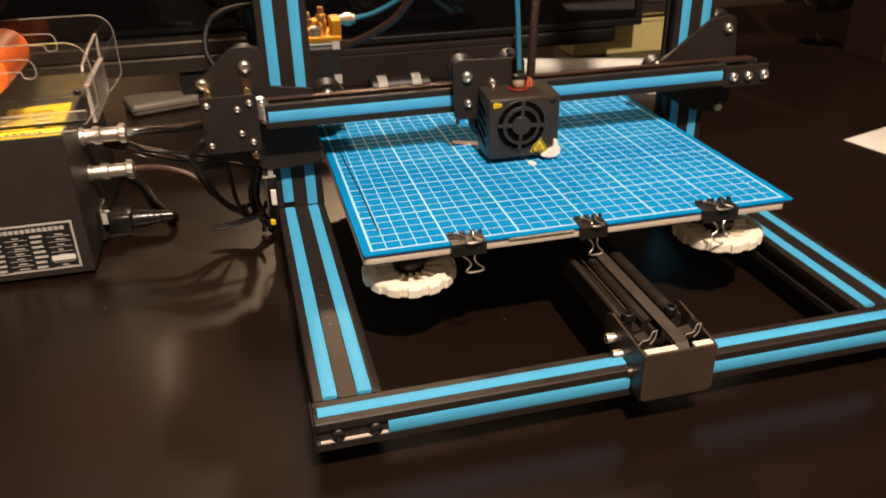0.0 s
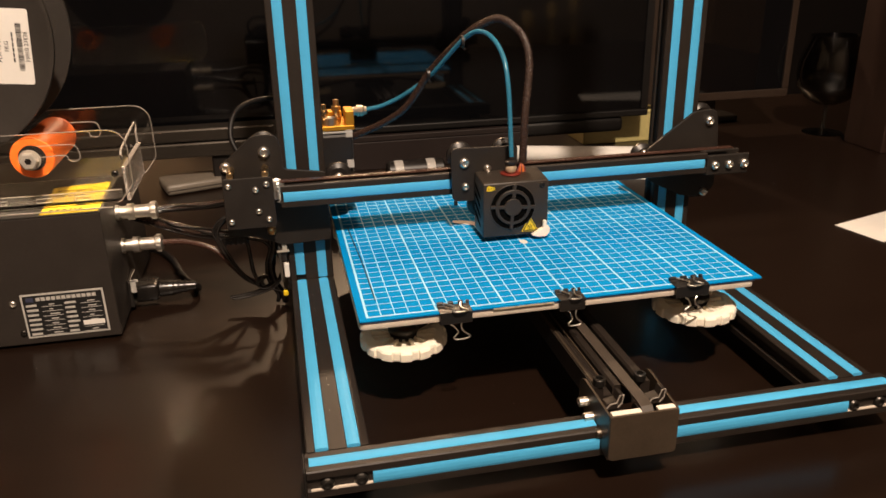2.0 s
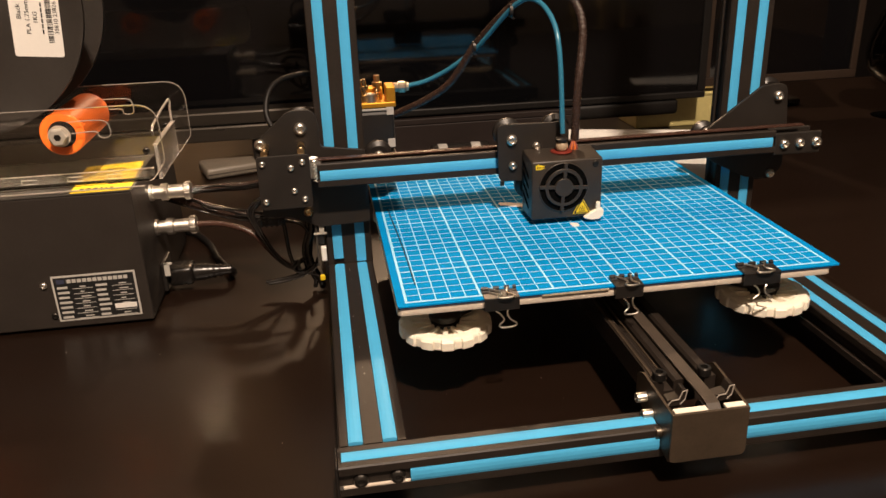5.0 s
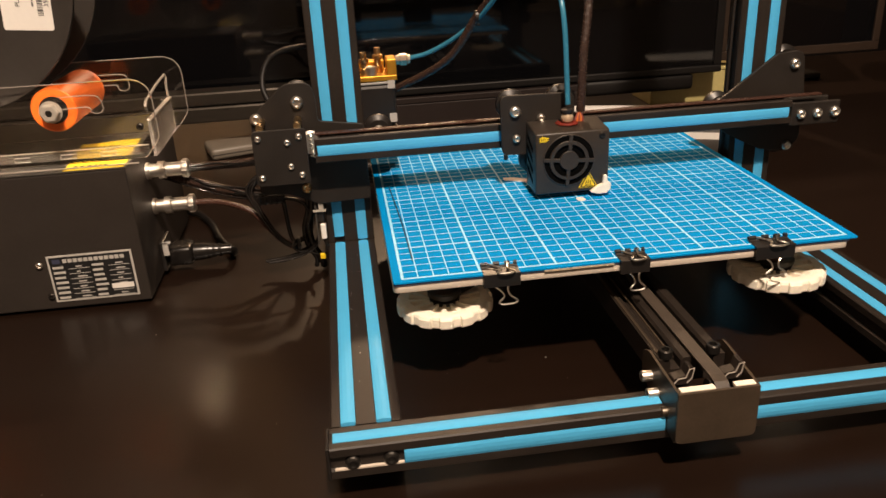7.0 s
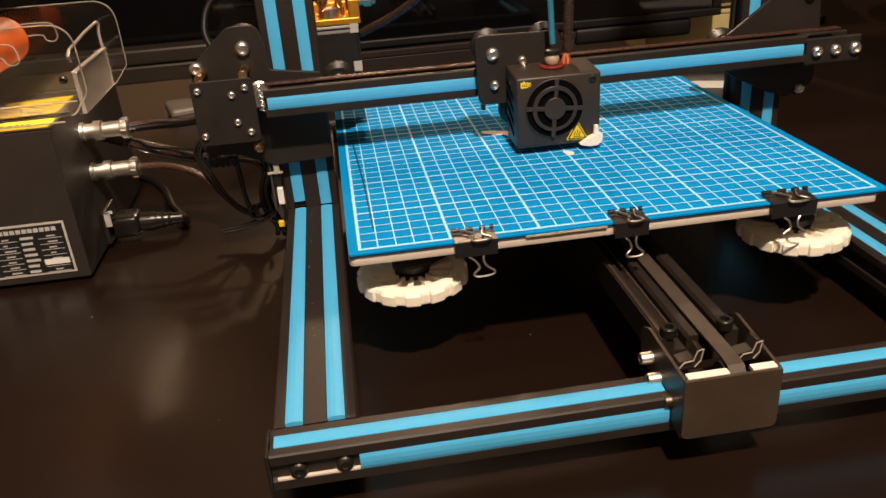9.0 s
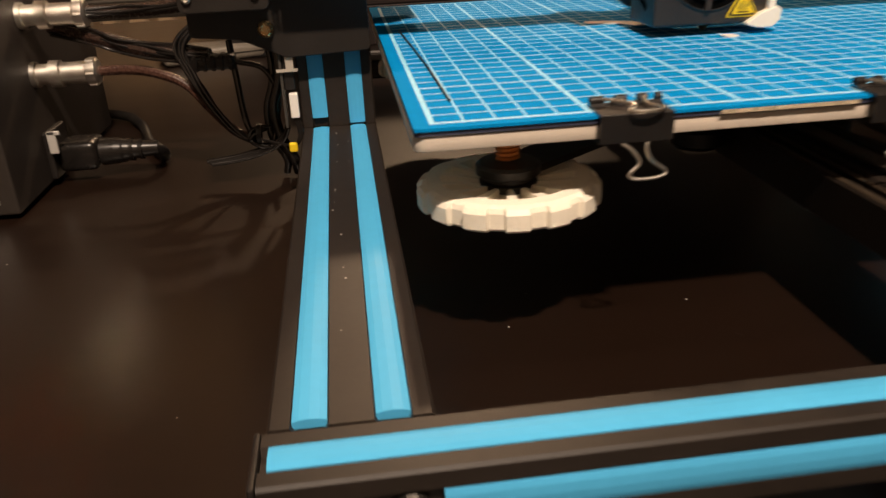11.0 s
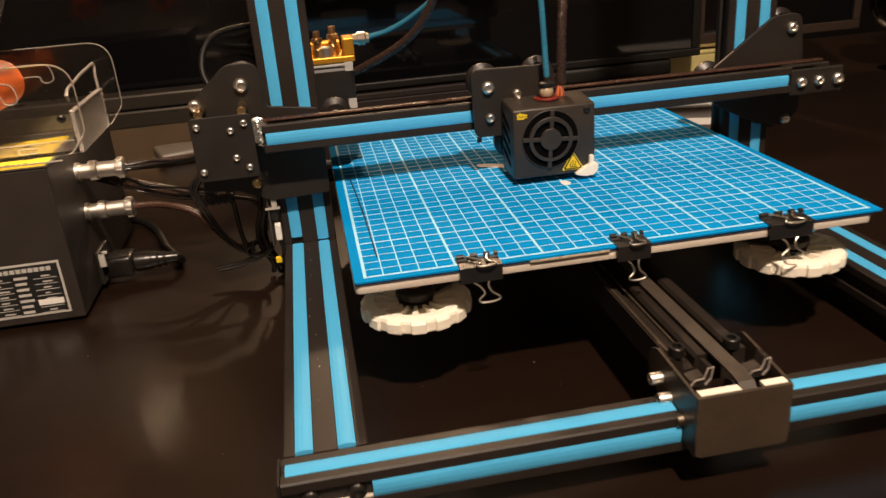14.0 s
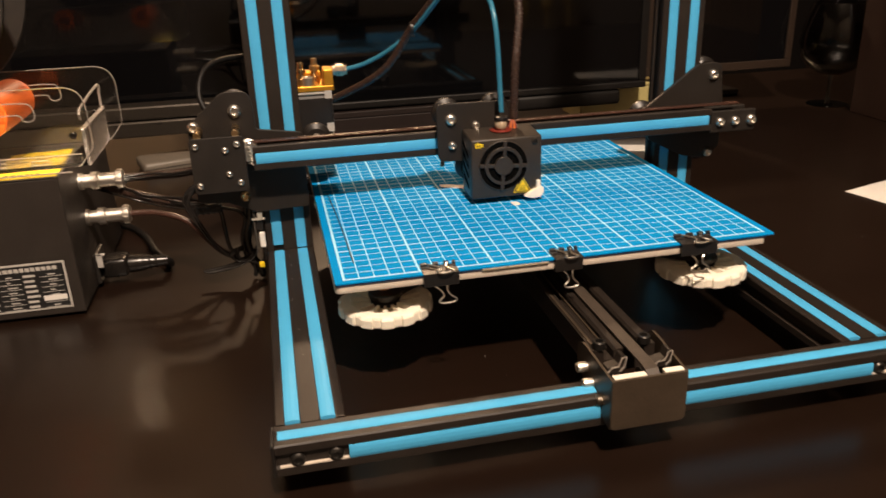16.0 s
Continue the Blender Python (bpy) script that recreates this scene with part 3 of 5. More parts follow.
def x_axis(p):
    g = part("gantry_bar", bar("x", -0.054, 0.345, 0.167, 0.119, 0.02, 0.02, 1, 1), M_ANOD, p, "black slotted gantry bar")
    part("slot_cover", strip("x", "-y", -0.0520, 0.3425, 0.1290, 0.167), M_STRIP, g, "light blue slot cover")
    part("gantry_belt", box((-0.0555, 0.1735, 0.1402), (0.375, 0.1800, 0.1414), 0.0002), M_SLEEVE, p, "ribbed dark drive belt")
    part("gantry_belt", box((-0.0555, 0.1735, 0.1268), (0.375, 0.1800, 0.1278)), M_CABLE, p)
    # left carriage plate
    out = corner_round([(-0.0500, 0.1650), (-0.0500, 0.1480), (-0.0140, 0.1430), (-0.0125, 0.0790), (-0.0560, 0.0775), (-0.0790, 0.0880), (-0.1030, 0.0900), (-0.1030, 0.1500), (-0.0985, 0.1580), (-0.0740, 0.1795), (-0.0530, 0.1795)],
                       [0.012, 0.004, 0.002, 0.003, 0.006, 0.01, 0.004, 0.006, 0.012, 0.014, 0.012])
    lp = part("motor_plate", extrude(out, "y", 0.1890, 0.1920, 0.0005), M_BLACKPLATE, p, "black steel plate of the gantry drive")
    for x, z, r, m in ((-0.065, 0.1642, 0.0052, M_STEEL), (-0.0648, 0.0926, 0.0042, M_BRASS), (-0.0985, 0.1530, 0.0048, M_STEEL)):
        part("bolt", button_bolt(r, 0.0035, "-y", (x, 0.1889, z)), m, lp, "bright button bolt", smooth=True)
    mc = part("pulley_cover", extrude(rounded(-0.1012, 0.1050, -0.0595, 0.1495, 0.003), "y", 0.1625, 0.1650, 0.0004), M_BLACKPLATE, p, "square black cover plate with six bolts")
    for x, z in ((-0.0965, 0.1435), (-0.0652, 0.1433), (-0.0968, 0.1120), (-0.0656, 0.1123), (-0.0745, 0.1390), (-0.0735, 0.1198)):
        part("bolt", button_bolt(0.0026, 0.0019, "-y", (x, 0.1624, z), 16), M_STEEL, mc, "small bright bolt", smooth=True)
    for x in (-0.0945, -0.0655):
        part("standoff", rod(0.0030, 0.0238, "y", (x, 0.1651, 0.1508), 14), M_BRASS, mc, "brass stand-off", smooth=True)
    for x in (-0.0965, -0.0656):
        part("standoff", rod(0.0028, 0.0238, "y", (x, 0.1651, 0.1122), 14), M_BRASS, mc)
    part("pulley", rev([(0, 0), (0.008, 0), (0.008, 0.0015), (0.006, 0.002), (0.006, 0.010), (0.008, 0.011), (0, 0.011)], "y", (-0.0570, 0.1700, 0.1345), 24), M_STEEL, p, "bright belt pulley", smooth=True)
    part("tension_spring", tube([(-0.0560 + 0.0016 * math.cos(i * 0.8), 0.1640 + 0.0016 * math.sin(i * 0.8), 0.1250 + i * 0.0004) for i in range(50)], 0.0005, 5, 1), M_CHROME, p, "small bright spring")
    part("stepper_motor", box((-0.1020, 0.1925, 0.1065), (-0.0600, 0.2320, 0.1485), 0.003), M_BLACKPL, p, "black stepper motor")
    wheel(p, -0.0650, 0.2035, 0.1660)
    wheel(p, -0.0650, 0.2035, 0.0940)
    wheel(p, -0.0010, 0.2035, 0.1330)
    part("axle_nut", button_bolt(0.0042, 0.003, "-y", (-0.0010, 0.2034, 0.1330)), M_STEEL, p, smooth=True)
    # right carriage plate
    out = corner_round([(0.2930, 0.1400), (0.3400, 0.1745), (0.3640, 0.1765), (0.3680, 0.1380), (0.3680, 0.0980), (0.3550, 0.0880), (0.3320, 0.0920), (0.3000, 0.1080), (0.2880, 0.1180)],
                       [0.003, 0.010, 0.009, 0.004, 0.01, 0.008, 0.006, 0.006, 0.005])
    rp = part("end_plate", extrude(out, "y", 0.1890, 0.1920, 0.0005), M_BLACKPLATE, p, "black steel plate at the gantry end")
    for x, z, r in ((0.3560, 0.1650, 0.0046), (0.3565, 0.0935, 0.0042)):
        part("bolt", button_bolt(r, 0.0035, "-y", (x, 0.1889, z)), M_STEEL, rp, "bright button bolt", smooth=True)
    tp = part("belt_end_block", join(box((0.3452, 0.1672, 0.1165), (0.3890, 0.1700, 0.1365), 0.0012), box((0.3452, 0.1850, 0.1165), (0.3890, 0.1880, 0.1365), 0.001)), M_BLACKPLATE, p, "black belt tension block")
    for x, r in ((0.3537, 0.0042), (0.3685, 0.0042), (0.3842, 0.0047)):
        part("bolt", button_bolt(r, 0.0032, "-y", (x, 0.1671, 0.1265)), M_STEEL, tp, "bright button bolt", smooth=True)
    wheel(p, 0.3560, 0.2035, 0.1665)
    wheel(p, 0.3560, 0.2035, 0.0945)
    wheel(p, 0.2980, 0.2035, 0.1300)
    part("axle_nut", button_bolt(0.0042, 0.003, "-y", (0.2980, 0.2034, 0.1330)), M_STEEL, p, smooth=True)


DX = 0.0024  # where the print head stands along the bar


def print_head(p):
    d = DX - 0.0049
    cp = part("head_plate", extrude(corner_round([(0.0955 + d, 0.1635), (0.1560 + d, 0.1625), (0.1560 + d, 0.1140), (0.0970 + d, 0.1155)], 0.006), "y", 0.1570, 0.1600, 0.0005), M_BLACKPLATE, p, "black head carriage plate")
    for x, z, r in ((0.1077, 0.1502, 0.0046), (0.1285, 0.1440, 0.0034), (0.1085, 0.1287, 0.0034)):
        part("bolt", button_bolt(r, 0.003, "-y", (x + d, 0.1569, z)), M_STEEL, cp, "bright button bolt", smooth=True)
    for x, z in ((0.1078, 0.1588), (0.1485, 0.1600), (0.1265, 0.1060)):
        wheel(p, x + d, 0.1690 if z > 0.12 else 0.1700, z - (0.006 if z > 0.12 else 0))
    part("screw_tip", rod(0.0018, 0.0042, "z", (0.1000 + d, 0.1585, 0.1116), 12), M_DARKBOLT, cp)
    x0, x1, y0, y1, z0, z1 = 0.1165 + d, 0.1748 + d, 0.1250, 0.1565, 0.0905, 0.1392
    # shroud: solid block, the fan mouth's inner shade painted as a near-black disc
    bm = extrude([(y0, z0), (y1, z0), (y1, z1 + 0.0030), (y0 + 0.004, z1 + 0.0004), (y0, z1)], "x", x0, x1)
    bmesh.ops.bevel(bm, geom=list(bm.edges), offset=0.0016, segments=3, affect="EDGES", profile=0.5)
    sh = part("fan_shroud", bm, M_SHROUD, p, "satin black fan shroud", smooth=True)
    cx, cz = 0.1425 + d, 0.1172
    part("fan_mouth", rev([(0, 0.0006), (0.0198, 0.0006), (0.0198, -0.0002), (0, -0.0002)], "y", (cx, y0 - 0.0004, cz), 48), M_HOLLOW, sh, "near-black disc painted for shade in the fan opening")
    for r0, r1, h in ((0.0, 0.0075, 0.0022), (0.0128, 0.0155, 0.0020), (0.0196, 0.0203, 0.0005)):
        part("fan_ring", rev([(r0, 0), (r1, 0), (r1, -h), (r1 - 0.0003, -h - 0.0003), (r0, -h - 0.0003)], "y", (cx, y0 - 0.0002, cz), 48), M_SHROUD, sh, smooth=True)
    for a in (4, 94, 184, 274):
        bm = box((0.006, -0.0021, -0.0014), (0.0200, -0.0001, 0.0014), 0.0003)
        bmesh.ops.transform(bm, matrix=Matrix.Translation((cx, y0 - 0.0002, cz)) @ Matrix.Rotation(radians(a), 4, "Y"), verts=bm.verts)
        part("fan_spoke", bm, M_SHROUD, sh)
    # side slots painted on as near-black strips for the shade inside
    for k in range(4):
        part("side_slot_shade", extrude([(y0 + 0.010, z1 - 0.0135 - 0.0085 * k), (y1 - 0.004, z1 - 0.0050 - 0.0085 * k), (y1 - 0.004, z1 - 0.0090 - 0.0085 * k), (y0 + 0.010, z1 - 0.0165 - 0.0085 * k)], "x", x0 - 0.0003, x0 + 0.001), M_HOLLOW, sh)
    part("screw", button_bolt(0.0026, 0.001, "-y", (x1 - 0.0060, y0, z1 - 0.0045), 16), M_DARKBOLT, sh)
    def triangle(cx0, cz0, r, y):
        return extrude(corner_round([(cx0 + d + r * math.cos(a), cz0 + r * math.sin(a)) for a in (math.pi * 7 / 6, math.pi * 11 / 6, math.pi / 2)], r * 0.12), "y", y - 0.0002, y)
    tri = part("warning_sticker", triangle(0.1583, 0.0980, 0.0092, y0 - 0.0003), M_YELLOW, sh, "yellow heat warning triangle")
    part("warning_border", triangle(0.1583, 0.0980, 0.0080, y0 - 0.0006), M_INK, tri)
    part("warning_field", triangle(0.1583, 0.0980, 0.0064, y0 - 0.0009), M_YELLOW, tri)
    part("warning_mark", join(*[tube([(0.1566 + d + 0.0017 * k, y0 - 0.0012, 0.0966), (0.1560 + d + 0.0017 * k, y0 - 0.0012, 0.0976), (0.1569 + d + 0.0017 * k, y0 - 0.0012, 0.0986), (0.1564 + d + 0.0017 * k, y0 - 0.0012, 0.0996 + 0.0010 * (k == 1))], 0.00028, 5, 3) for k in range(3)], box((0.1556 + d, y0 - 0.0013, 0.0955), (0.1610 + d, y0 - 0.0011, 0.0960))), M_INK, tri)
    ym = part("yellow_mark", join(box((0.1195 + d, y0 - 0.0004, 0.1328), (0.1245 + d, y0 - 0.0001, 0.1366), 0.0003), box((0.1242 + d, y0 - 0.0004, 0.1336), (0.1266 + d, y0 - 0.0001, 0.1360)), box((0.1210 + d, y0 - 0.0004, 0.1364), (0.1222 + d, y0 - 0.0001, 0.1374))), M_YELLOW, sh, "small yellow mark")
    part("mark_lines", join(box((0.1206 + d, y0 - 0.0007, 0.1338), (0.1211 + d, y0 - 0.0005, 0.1357)), box((0.1219 + d, y0 - 0.0007, 0.1338), (0.1224 + d, y0 - 0.0005, 0.1354)), box((0.1232 + d, y0 - 0.0007, 0.1338), (0.1237 + d, y0 - 0.0005, 0.1357)), box((0.1250 + d, y0 - 0.0007, 0.1345), (0.1266 + d, y0 - 0.0005, 0.1350))), M_INK, ym)
    part("air_duct", join(
        extrude(corner_round([(x + d, z) for x, z in ((0.1590, 0.0902), (0.1660, 0.0884), (0.1725, 0.0886), (0.1757, 0.0918), (0.1760, 0.0962), (0.1738, 0.0978), (0.1660, 0.0950))], 0.0010), "y", 0.1215, 0.1400, 0.0004),
        extrude(corner_round([(x + d, z) for x, z in ((0.1692, 0.0940), (0.1732, 0.0940), (0.1728, 0.1030), (0.1700, 0.1030))], 0.0006), "y", 0.1218, 0.1246, 0.0003)), M_WHITEPLA, p, "white printed air duct")
    part("nozzle", rev([(0, 0), (0.0006, 0), (0.003, 0.0026), (0.0035, 0.0030), (0.0035, 0.0060), (0, 0.0060)], "z", (0.1460 + d, 0.1380, ZT + 0.0006), 16), M_BRASS, p, "brass nozzle", smooth=True)
    part("heat_block", box((0.1360 + d, 0.1300, ZT + 0.0040), (0.1540 + d, 0.1480, ZT + 0.0140), 0.0006), M_BEZEL, p)
    # push fitting and wires on top
    part("heatsink_top", rod(0.0090, 0.0016, "z", (0.1462 + d, 0.1450, 0.1406), 28), M_REDRING, p, smooth=True)
    ft = part("tube_fitting", rev([(0, 0), (0.0040, 0), (0.0048, 0.0012), (0.0050, 0.0042), (0.0042, 0.0062), (0.0034, 0.0070), (0, 0.0070)], "z", (0.1462 + d, 0.1440, 0.1428), 24), M_FITTING, p, "brass push fitting", smooth=True)
    part("collar", rev([(0, 0), (0.0048, 0), (0.0054, 0.0010), (0.0054, 0.0028), (0.0040, 0.0036), (0, 0.0036)], "z", (0.1462 + d, 0.1440, 0.1494), 24), M_BLACKPL, ft, "black release collar", smooth=True)
    for k in range(5):
        x = 0.1535 + 0.0014 * k
        part("wire", tube([(x + d, 0.1460, 0.1395), (x + d + 0.0010, 0.1480, 0.1440), (0.1580 + d, 0.1515, 0.1490)], 0.0007, 6, 5), (M_REDRING, M_WIRE)[k % 2], p)


TUBE = [(0.0352, 0.2747, 0.1786), (0.052, 0.270, 0.1830), (0.0738, 0.26, 0.1953), (0.0951, 0.24, 0.2158), (0.1192, 0.205, 0.2515), (0.1318, 0.185, 0.2566), (0.1403, 0.165, 0.2428), (0.1423, 0.15, 0.2166), (0.1445, 0.145, 0.1560)]
LOOM = [(0.1569, 0.152, 0.1480), (0.1593, 0.155, 0.1908), (0.1653, 0.165, 0.2321), (0.1614, 0.175, 0.2547), (0.1481, 0.19, 0.2671), (0.1358, 0.2, 0.2641), (0.1200, 0.211, 0.2525), (0.0940, 0.242, 0.2178), (0.0677, 0.26, 0.1780), (0.0249, 0.285, 0.1516), (-0.01, 0.30, 0.140)]


def feeder(p):
    part("extruder_motor", box((-0.0225, 0.2640, 0.1225), (0.0195, 0.3040, 0.1585), 0.003), M_BLACKPL, p, "black stepper motor of the filament feeder")
    part("motor_cap", box((-0.0225, 0.2640, 0.1588), (0.0195, 0.3040, 0.1618), 0.001), M_GREY, p)
    for z in (0.1245, 0.1550):
        part("motor_sticker", box((0.0125, 0.2632, z), (0.0190, 0.2637, z + 0.0080)), M_GREY, p, "pale sticker")
    # plate added to throw the dark rear corner onto the build sheet
    part("shadow_plate", box((-0.0127, 0.2222, 0.1160), (0.0195, 0.3040, 0.1195), 0.0006), M_BLACKPLATE, p)
    g = part("feeder_base", box((-0.0225, 0.2630, 0.1620), (0.0215, 0.3050, 0.1668), 0.0008), M_GOLD, p, "gold anodised feeder base")
    part("feeder_arm", join(box((0.0130, 0.2635, 0.1670), (0.0215, 0.2880, 0.1805), 0.0008), box((-0.0200, 0.2900, 0.1670), (0.0120, 0.3030, 0.1760), 0.0008)), M_GOLD, g, "gold anodised feeder arm")
    for x, y, h in ((-0.0070, 0.2700, 0.0205), (0.0060, 0.2790, 0.0225)):
        part("feeder_bolt", rev([(0, 0), (0.0040, 0), (0.0040, h * 0.30), (0.0030, h * 0.32), (0.0030, h * 0.55), (0.0046, h * 0.56), (0.0046, h * 0.72), (0.0028, h * 0.74), (0.0028, h), (0, h)], "z", (x, y, 0.1668), 18), M_BRASS, g, "brass spring bolt", smooth=True)
    part("feed_gear", rev([(0, 0), (0.0055, 0), (0.0055, 0.0070), (0.004, 0.0080), (0, 0.0080)], "z", (-0.0010, 0.2690, 0.1668), 18), M_STEEL, g)
    part("outlet_fitting", rev([(0, 0), (0.0042, 0), (0.0042, 0.0040), (0.0055, 0.0042), (0.0055, 0.0100), (0.0040, 0.0110), (0.0040, 0.0135), (0, 0.0135)], "x", (0.0215, 0.2747, 0.1778), 12), M_DULL, g, "steel push fitting")


def cable_ties(p):
    for x, y, z in ((0.1165, 0.208, 0.2475), (0.0915, 0.243, 0.2145)):
        t = part("cable_tie", rev([(0.0046, -0.0013), (0.0054, -0.0013), (0.0054, 0.0013), (0.0046, 0.0013), (0.0046, -0.0013)], "x", (x, y, z), 16), M_BLACKPL, p, "black cable tie")
        part("tie_tail", box((x - 0.001, y - 0.011, z - 0.006), (x + 0.001, y - 0.005, z - 0.0048)), M_BLACKPL, t)


def endstop(p):
    e = part("limit_switch", box((-0.0595, 0.1930, 0.0600), (-0.0540, 0.1990, 0.0800), 0.0006), M_BLACKPL, p, "small limit switch with a white plug")
    part("switch_board", box((-0.0612, 0.1920, 0.0400), (-0.0597, 0.2010, 0.0830), 0.0003), M_BEZEL, e)
    part("switch_lever", join(box((-0.0625, 0.1905, 0.0700), (-0.0515, 0.1930, 0.0712)), box((-0.0575, 0.1905, 0.0712), (-0.0535, 0.1930, 0.0820))), M_NUT, e, "bright metal lever")
    part("plug", box((-0.0575, 0.1880, 0.0460), (-0.0530, 0.1925, 0.0590), 0.0006), M_WHITE, e, "white plug")
    part("yellow_tag", box((-0.0605, 0.1880, 0.0275), (-0.0560, 0.1910, 0.0325), 0.0008), M_YELLOW, e, "yellow tag")
    for k in (0, 1, 2):
        part("lead", tube([(-0.0560 + 0.001 * k, 0.1905, 0.0460), (-0.0545 + 0.001 * k, 0.1890, 0.0380), (-0.0580, 0.1900, 0.0310), (-0.0750, 0.1980, 0.0330)], 0.0007, 6, 6), M_CABLE, e)


printer = tagged(empty("desktop_printer", (0.15, 0.16, 0)), "black desktop plastic printer with light blue slot covers on the table", "printer")
frame_bars(printer)
y_axis(printer)
bed(printer)
x_axis(printer)
print_head(printer)
feeder(printer)
part("feed_tube", tube(TUBE, 0.0021, 12, 10), M_TUBE, printer, "blue filament feed tube", smooth=True)
part("wire_loom", tube(LOOM, 0.0033, 12, 14, 0.07), M_LOOM, printer, "dark braided wire loom")
cable_ties(printer)
endstop(printer)


# binder clips on the bed edge
def binder_clip(x, w, tilt):
    c = tagged(empty("binder_clip", (x, BED.y - 0.005, ZT)), "black binder clip with chrome handles gripping the bed edge", "clip", "clips along the bed edge")
    h = w / 2
    prof = corner_round([(-0.0070, 0.0789), (-0.0074, 0.0868), (0.0030, 0.0873), (0.0040, 0.0886), (0.0030, 0.0889), (0.0018, 0.0880), (-0.0082, 0.0877), (-0.0078, 0.0783), (0.0020, 0.0783), (0.0020, 0.0789)], 0.0005)
    bed_part("body", extrude(prof, "x", x - h, x + h), M_BLACKPL, c)
    for u0, u1 in ((-1.0, -0.62), (-0.30, 0.02), (0.34, 0.60), (0.84, 1.0)):
        bm = rev([(0.0009, 0), (0.0015, 0), (0.0015, (u1 - u0) * h), (0.0009, (u1 - u0) * h), (0.0009, 0)], "x", (x + u0 * h, 0.0042, 0.0894), 14)
        bed_part("rolled_edge", bm, M_BLACKPL, c, smooth=True)

    def wire(pts):
        return tube(pts, 0.00065, 8, 8)
    a = w * 0.19
    q = tilt * 0.4
    bed_part("upper_handle", wire([(x - a * 2.2, 0.0042, 0.0894), (x - a * 1.5, 0.0030, 0.0899), (x - a * 0.5 + q, -0.0020, 0.0896), (x - a * 0.3 + q, -0.0050, 0.0893), (x - a * 0.9 + q, -0.0086, 0.0890), (x - a * 0.4 + q, -0.0104, 0.0888), (x + a * 0.9 + q, -0.0104, 0.0888), (x + a * 1.5 + q, -0.0086, 0.0890), (x + a * 0.8 + q, -0.0050, 0.0893), (x + a * 0.7 + q, -0.0020, 0.0896), (x + a * 1.3, 0.0030, 0.0899), (x + a * 1.6, 0.0042, 0.0894)]), M_CHROME, c, "chrome wire handle", smooth=True)
    d = tilt
    bed_part("lower_handle", wire([(x - a * 1.0, -0.0070, 0.0783), (x - a * 0.5 + d * 0.35, -0.0080, 0.0758), (x - a * 0.35 + d * 0.8, -0.0090, 0.0720), (x - a * 1.20 + d, -0.0098, 0.0688), (x - a * 0.75 + d, -0.0102, 0.0673), (x + a * 0.85 + d, -0.0102, 0.0674), (x + a * 1.40 + d, -0.0098, 0.0691), (x + a * 0.60 + d * 0.8, -0.0090, 0.0724), (x + a * 0.55 + d * 0.35, -0.0080, 0.0760), (x + a * 0.9, -0.0070, 0.0783)]), M_CHROME, c, "chrome wire handle", smooth=True)


binder_clip(0.0625, 0.0235, 0.0030)
binder_clip(0.1500, 0.0195, 0.0010)
binder_clip(0.2455, 0.0270, 0.0)
# glints on the glass edge, put in as a gold-toned strip
rng = random.Random(3)
foil = [(0.0905 + 0.0023 * i, 0.00008 * rng.uniform(-1, 1)) for i in range(21)]
tagged(bed_part("glint_strip", extrude([(x, -0.0056 + e) for x, e in foil] + [(0.1365, -0.0053), (0.0905, -0.0053)], "z", 0.0847, 0.0859), M_GLINT), "crinkled pale strip put in for glints on the glass edge", "foil strip")

tagged(part("purge_line", tube([(0.0030, 0.196, ZT + 0.0007), (0.0062, 0.106, ZT + 0.0007), (0.0073, 0.0325, ZT + 0.0007)], 0.00043, 6, 12), M_INK), "thin line of black plastic printed on the blue sheet", "plastic line")
for pts in ([(0.100, 0.190), (0.111, 0.1870), (0.126, 0.178), (0.128, 0.166), (0.122, 0.164), (0.116, 0.174), (0.101, 0.182)], [(0.1450, 0.124), (0.1510, 0.124), (0.1525, 0.118), (0.1500, 0.115), (0.1460, 0.116)], [(0.185, 0.193), (0.194, 0.190), (0.196, 0.186), (0.188, 0.187)]):
    tagged(part("plastic_smear", extrude(corner_round(pts, 0.003), "z", ZT + 0.0003, ZT + 0.0006), M_WHITE), "thin white smear of plastic on the blue sheet", "plastic smear", "smears on the sheet")


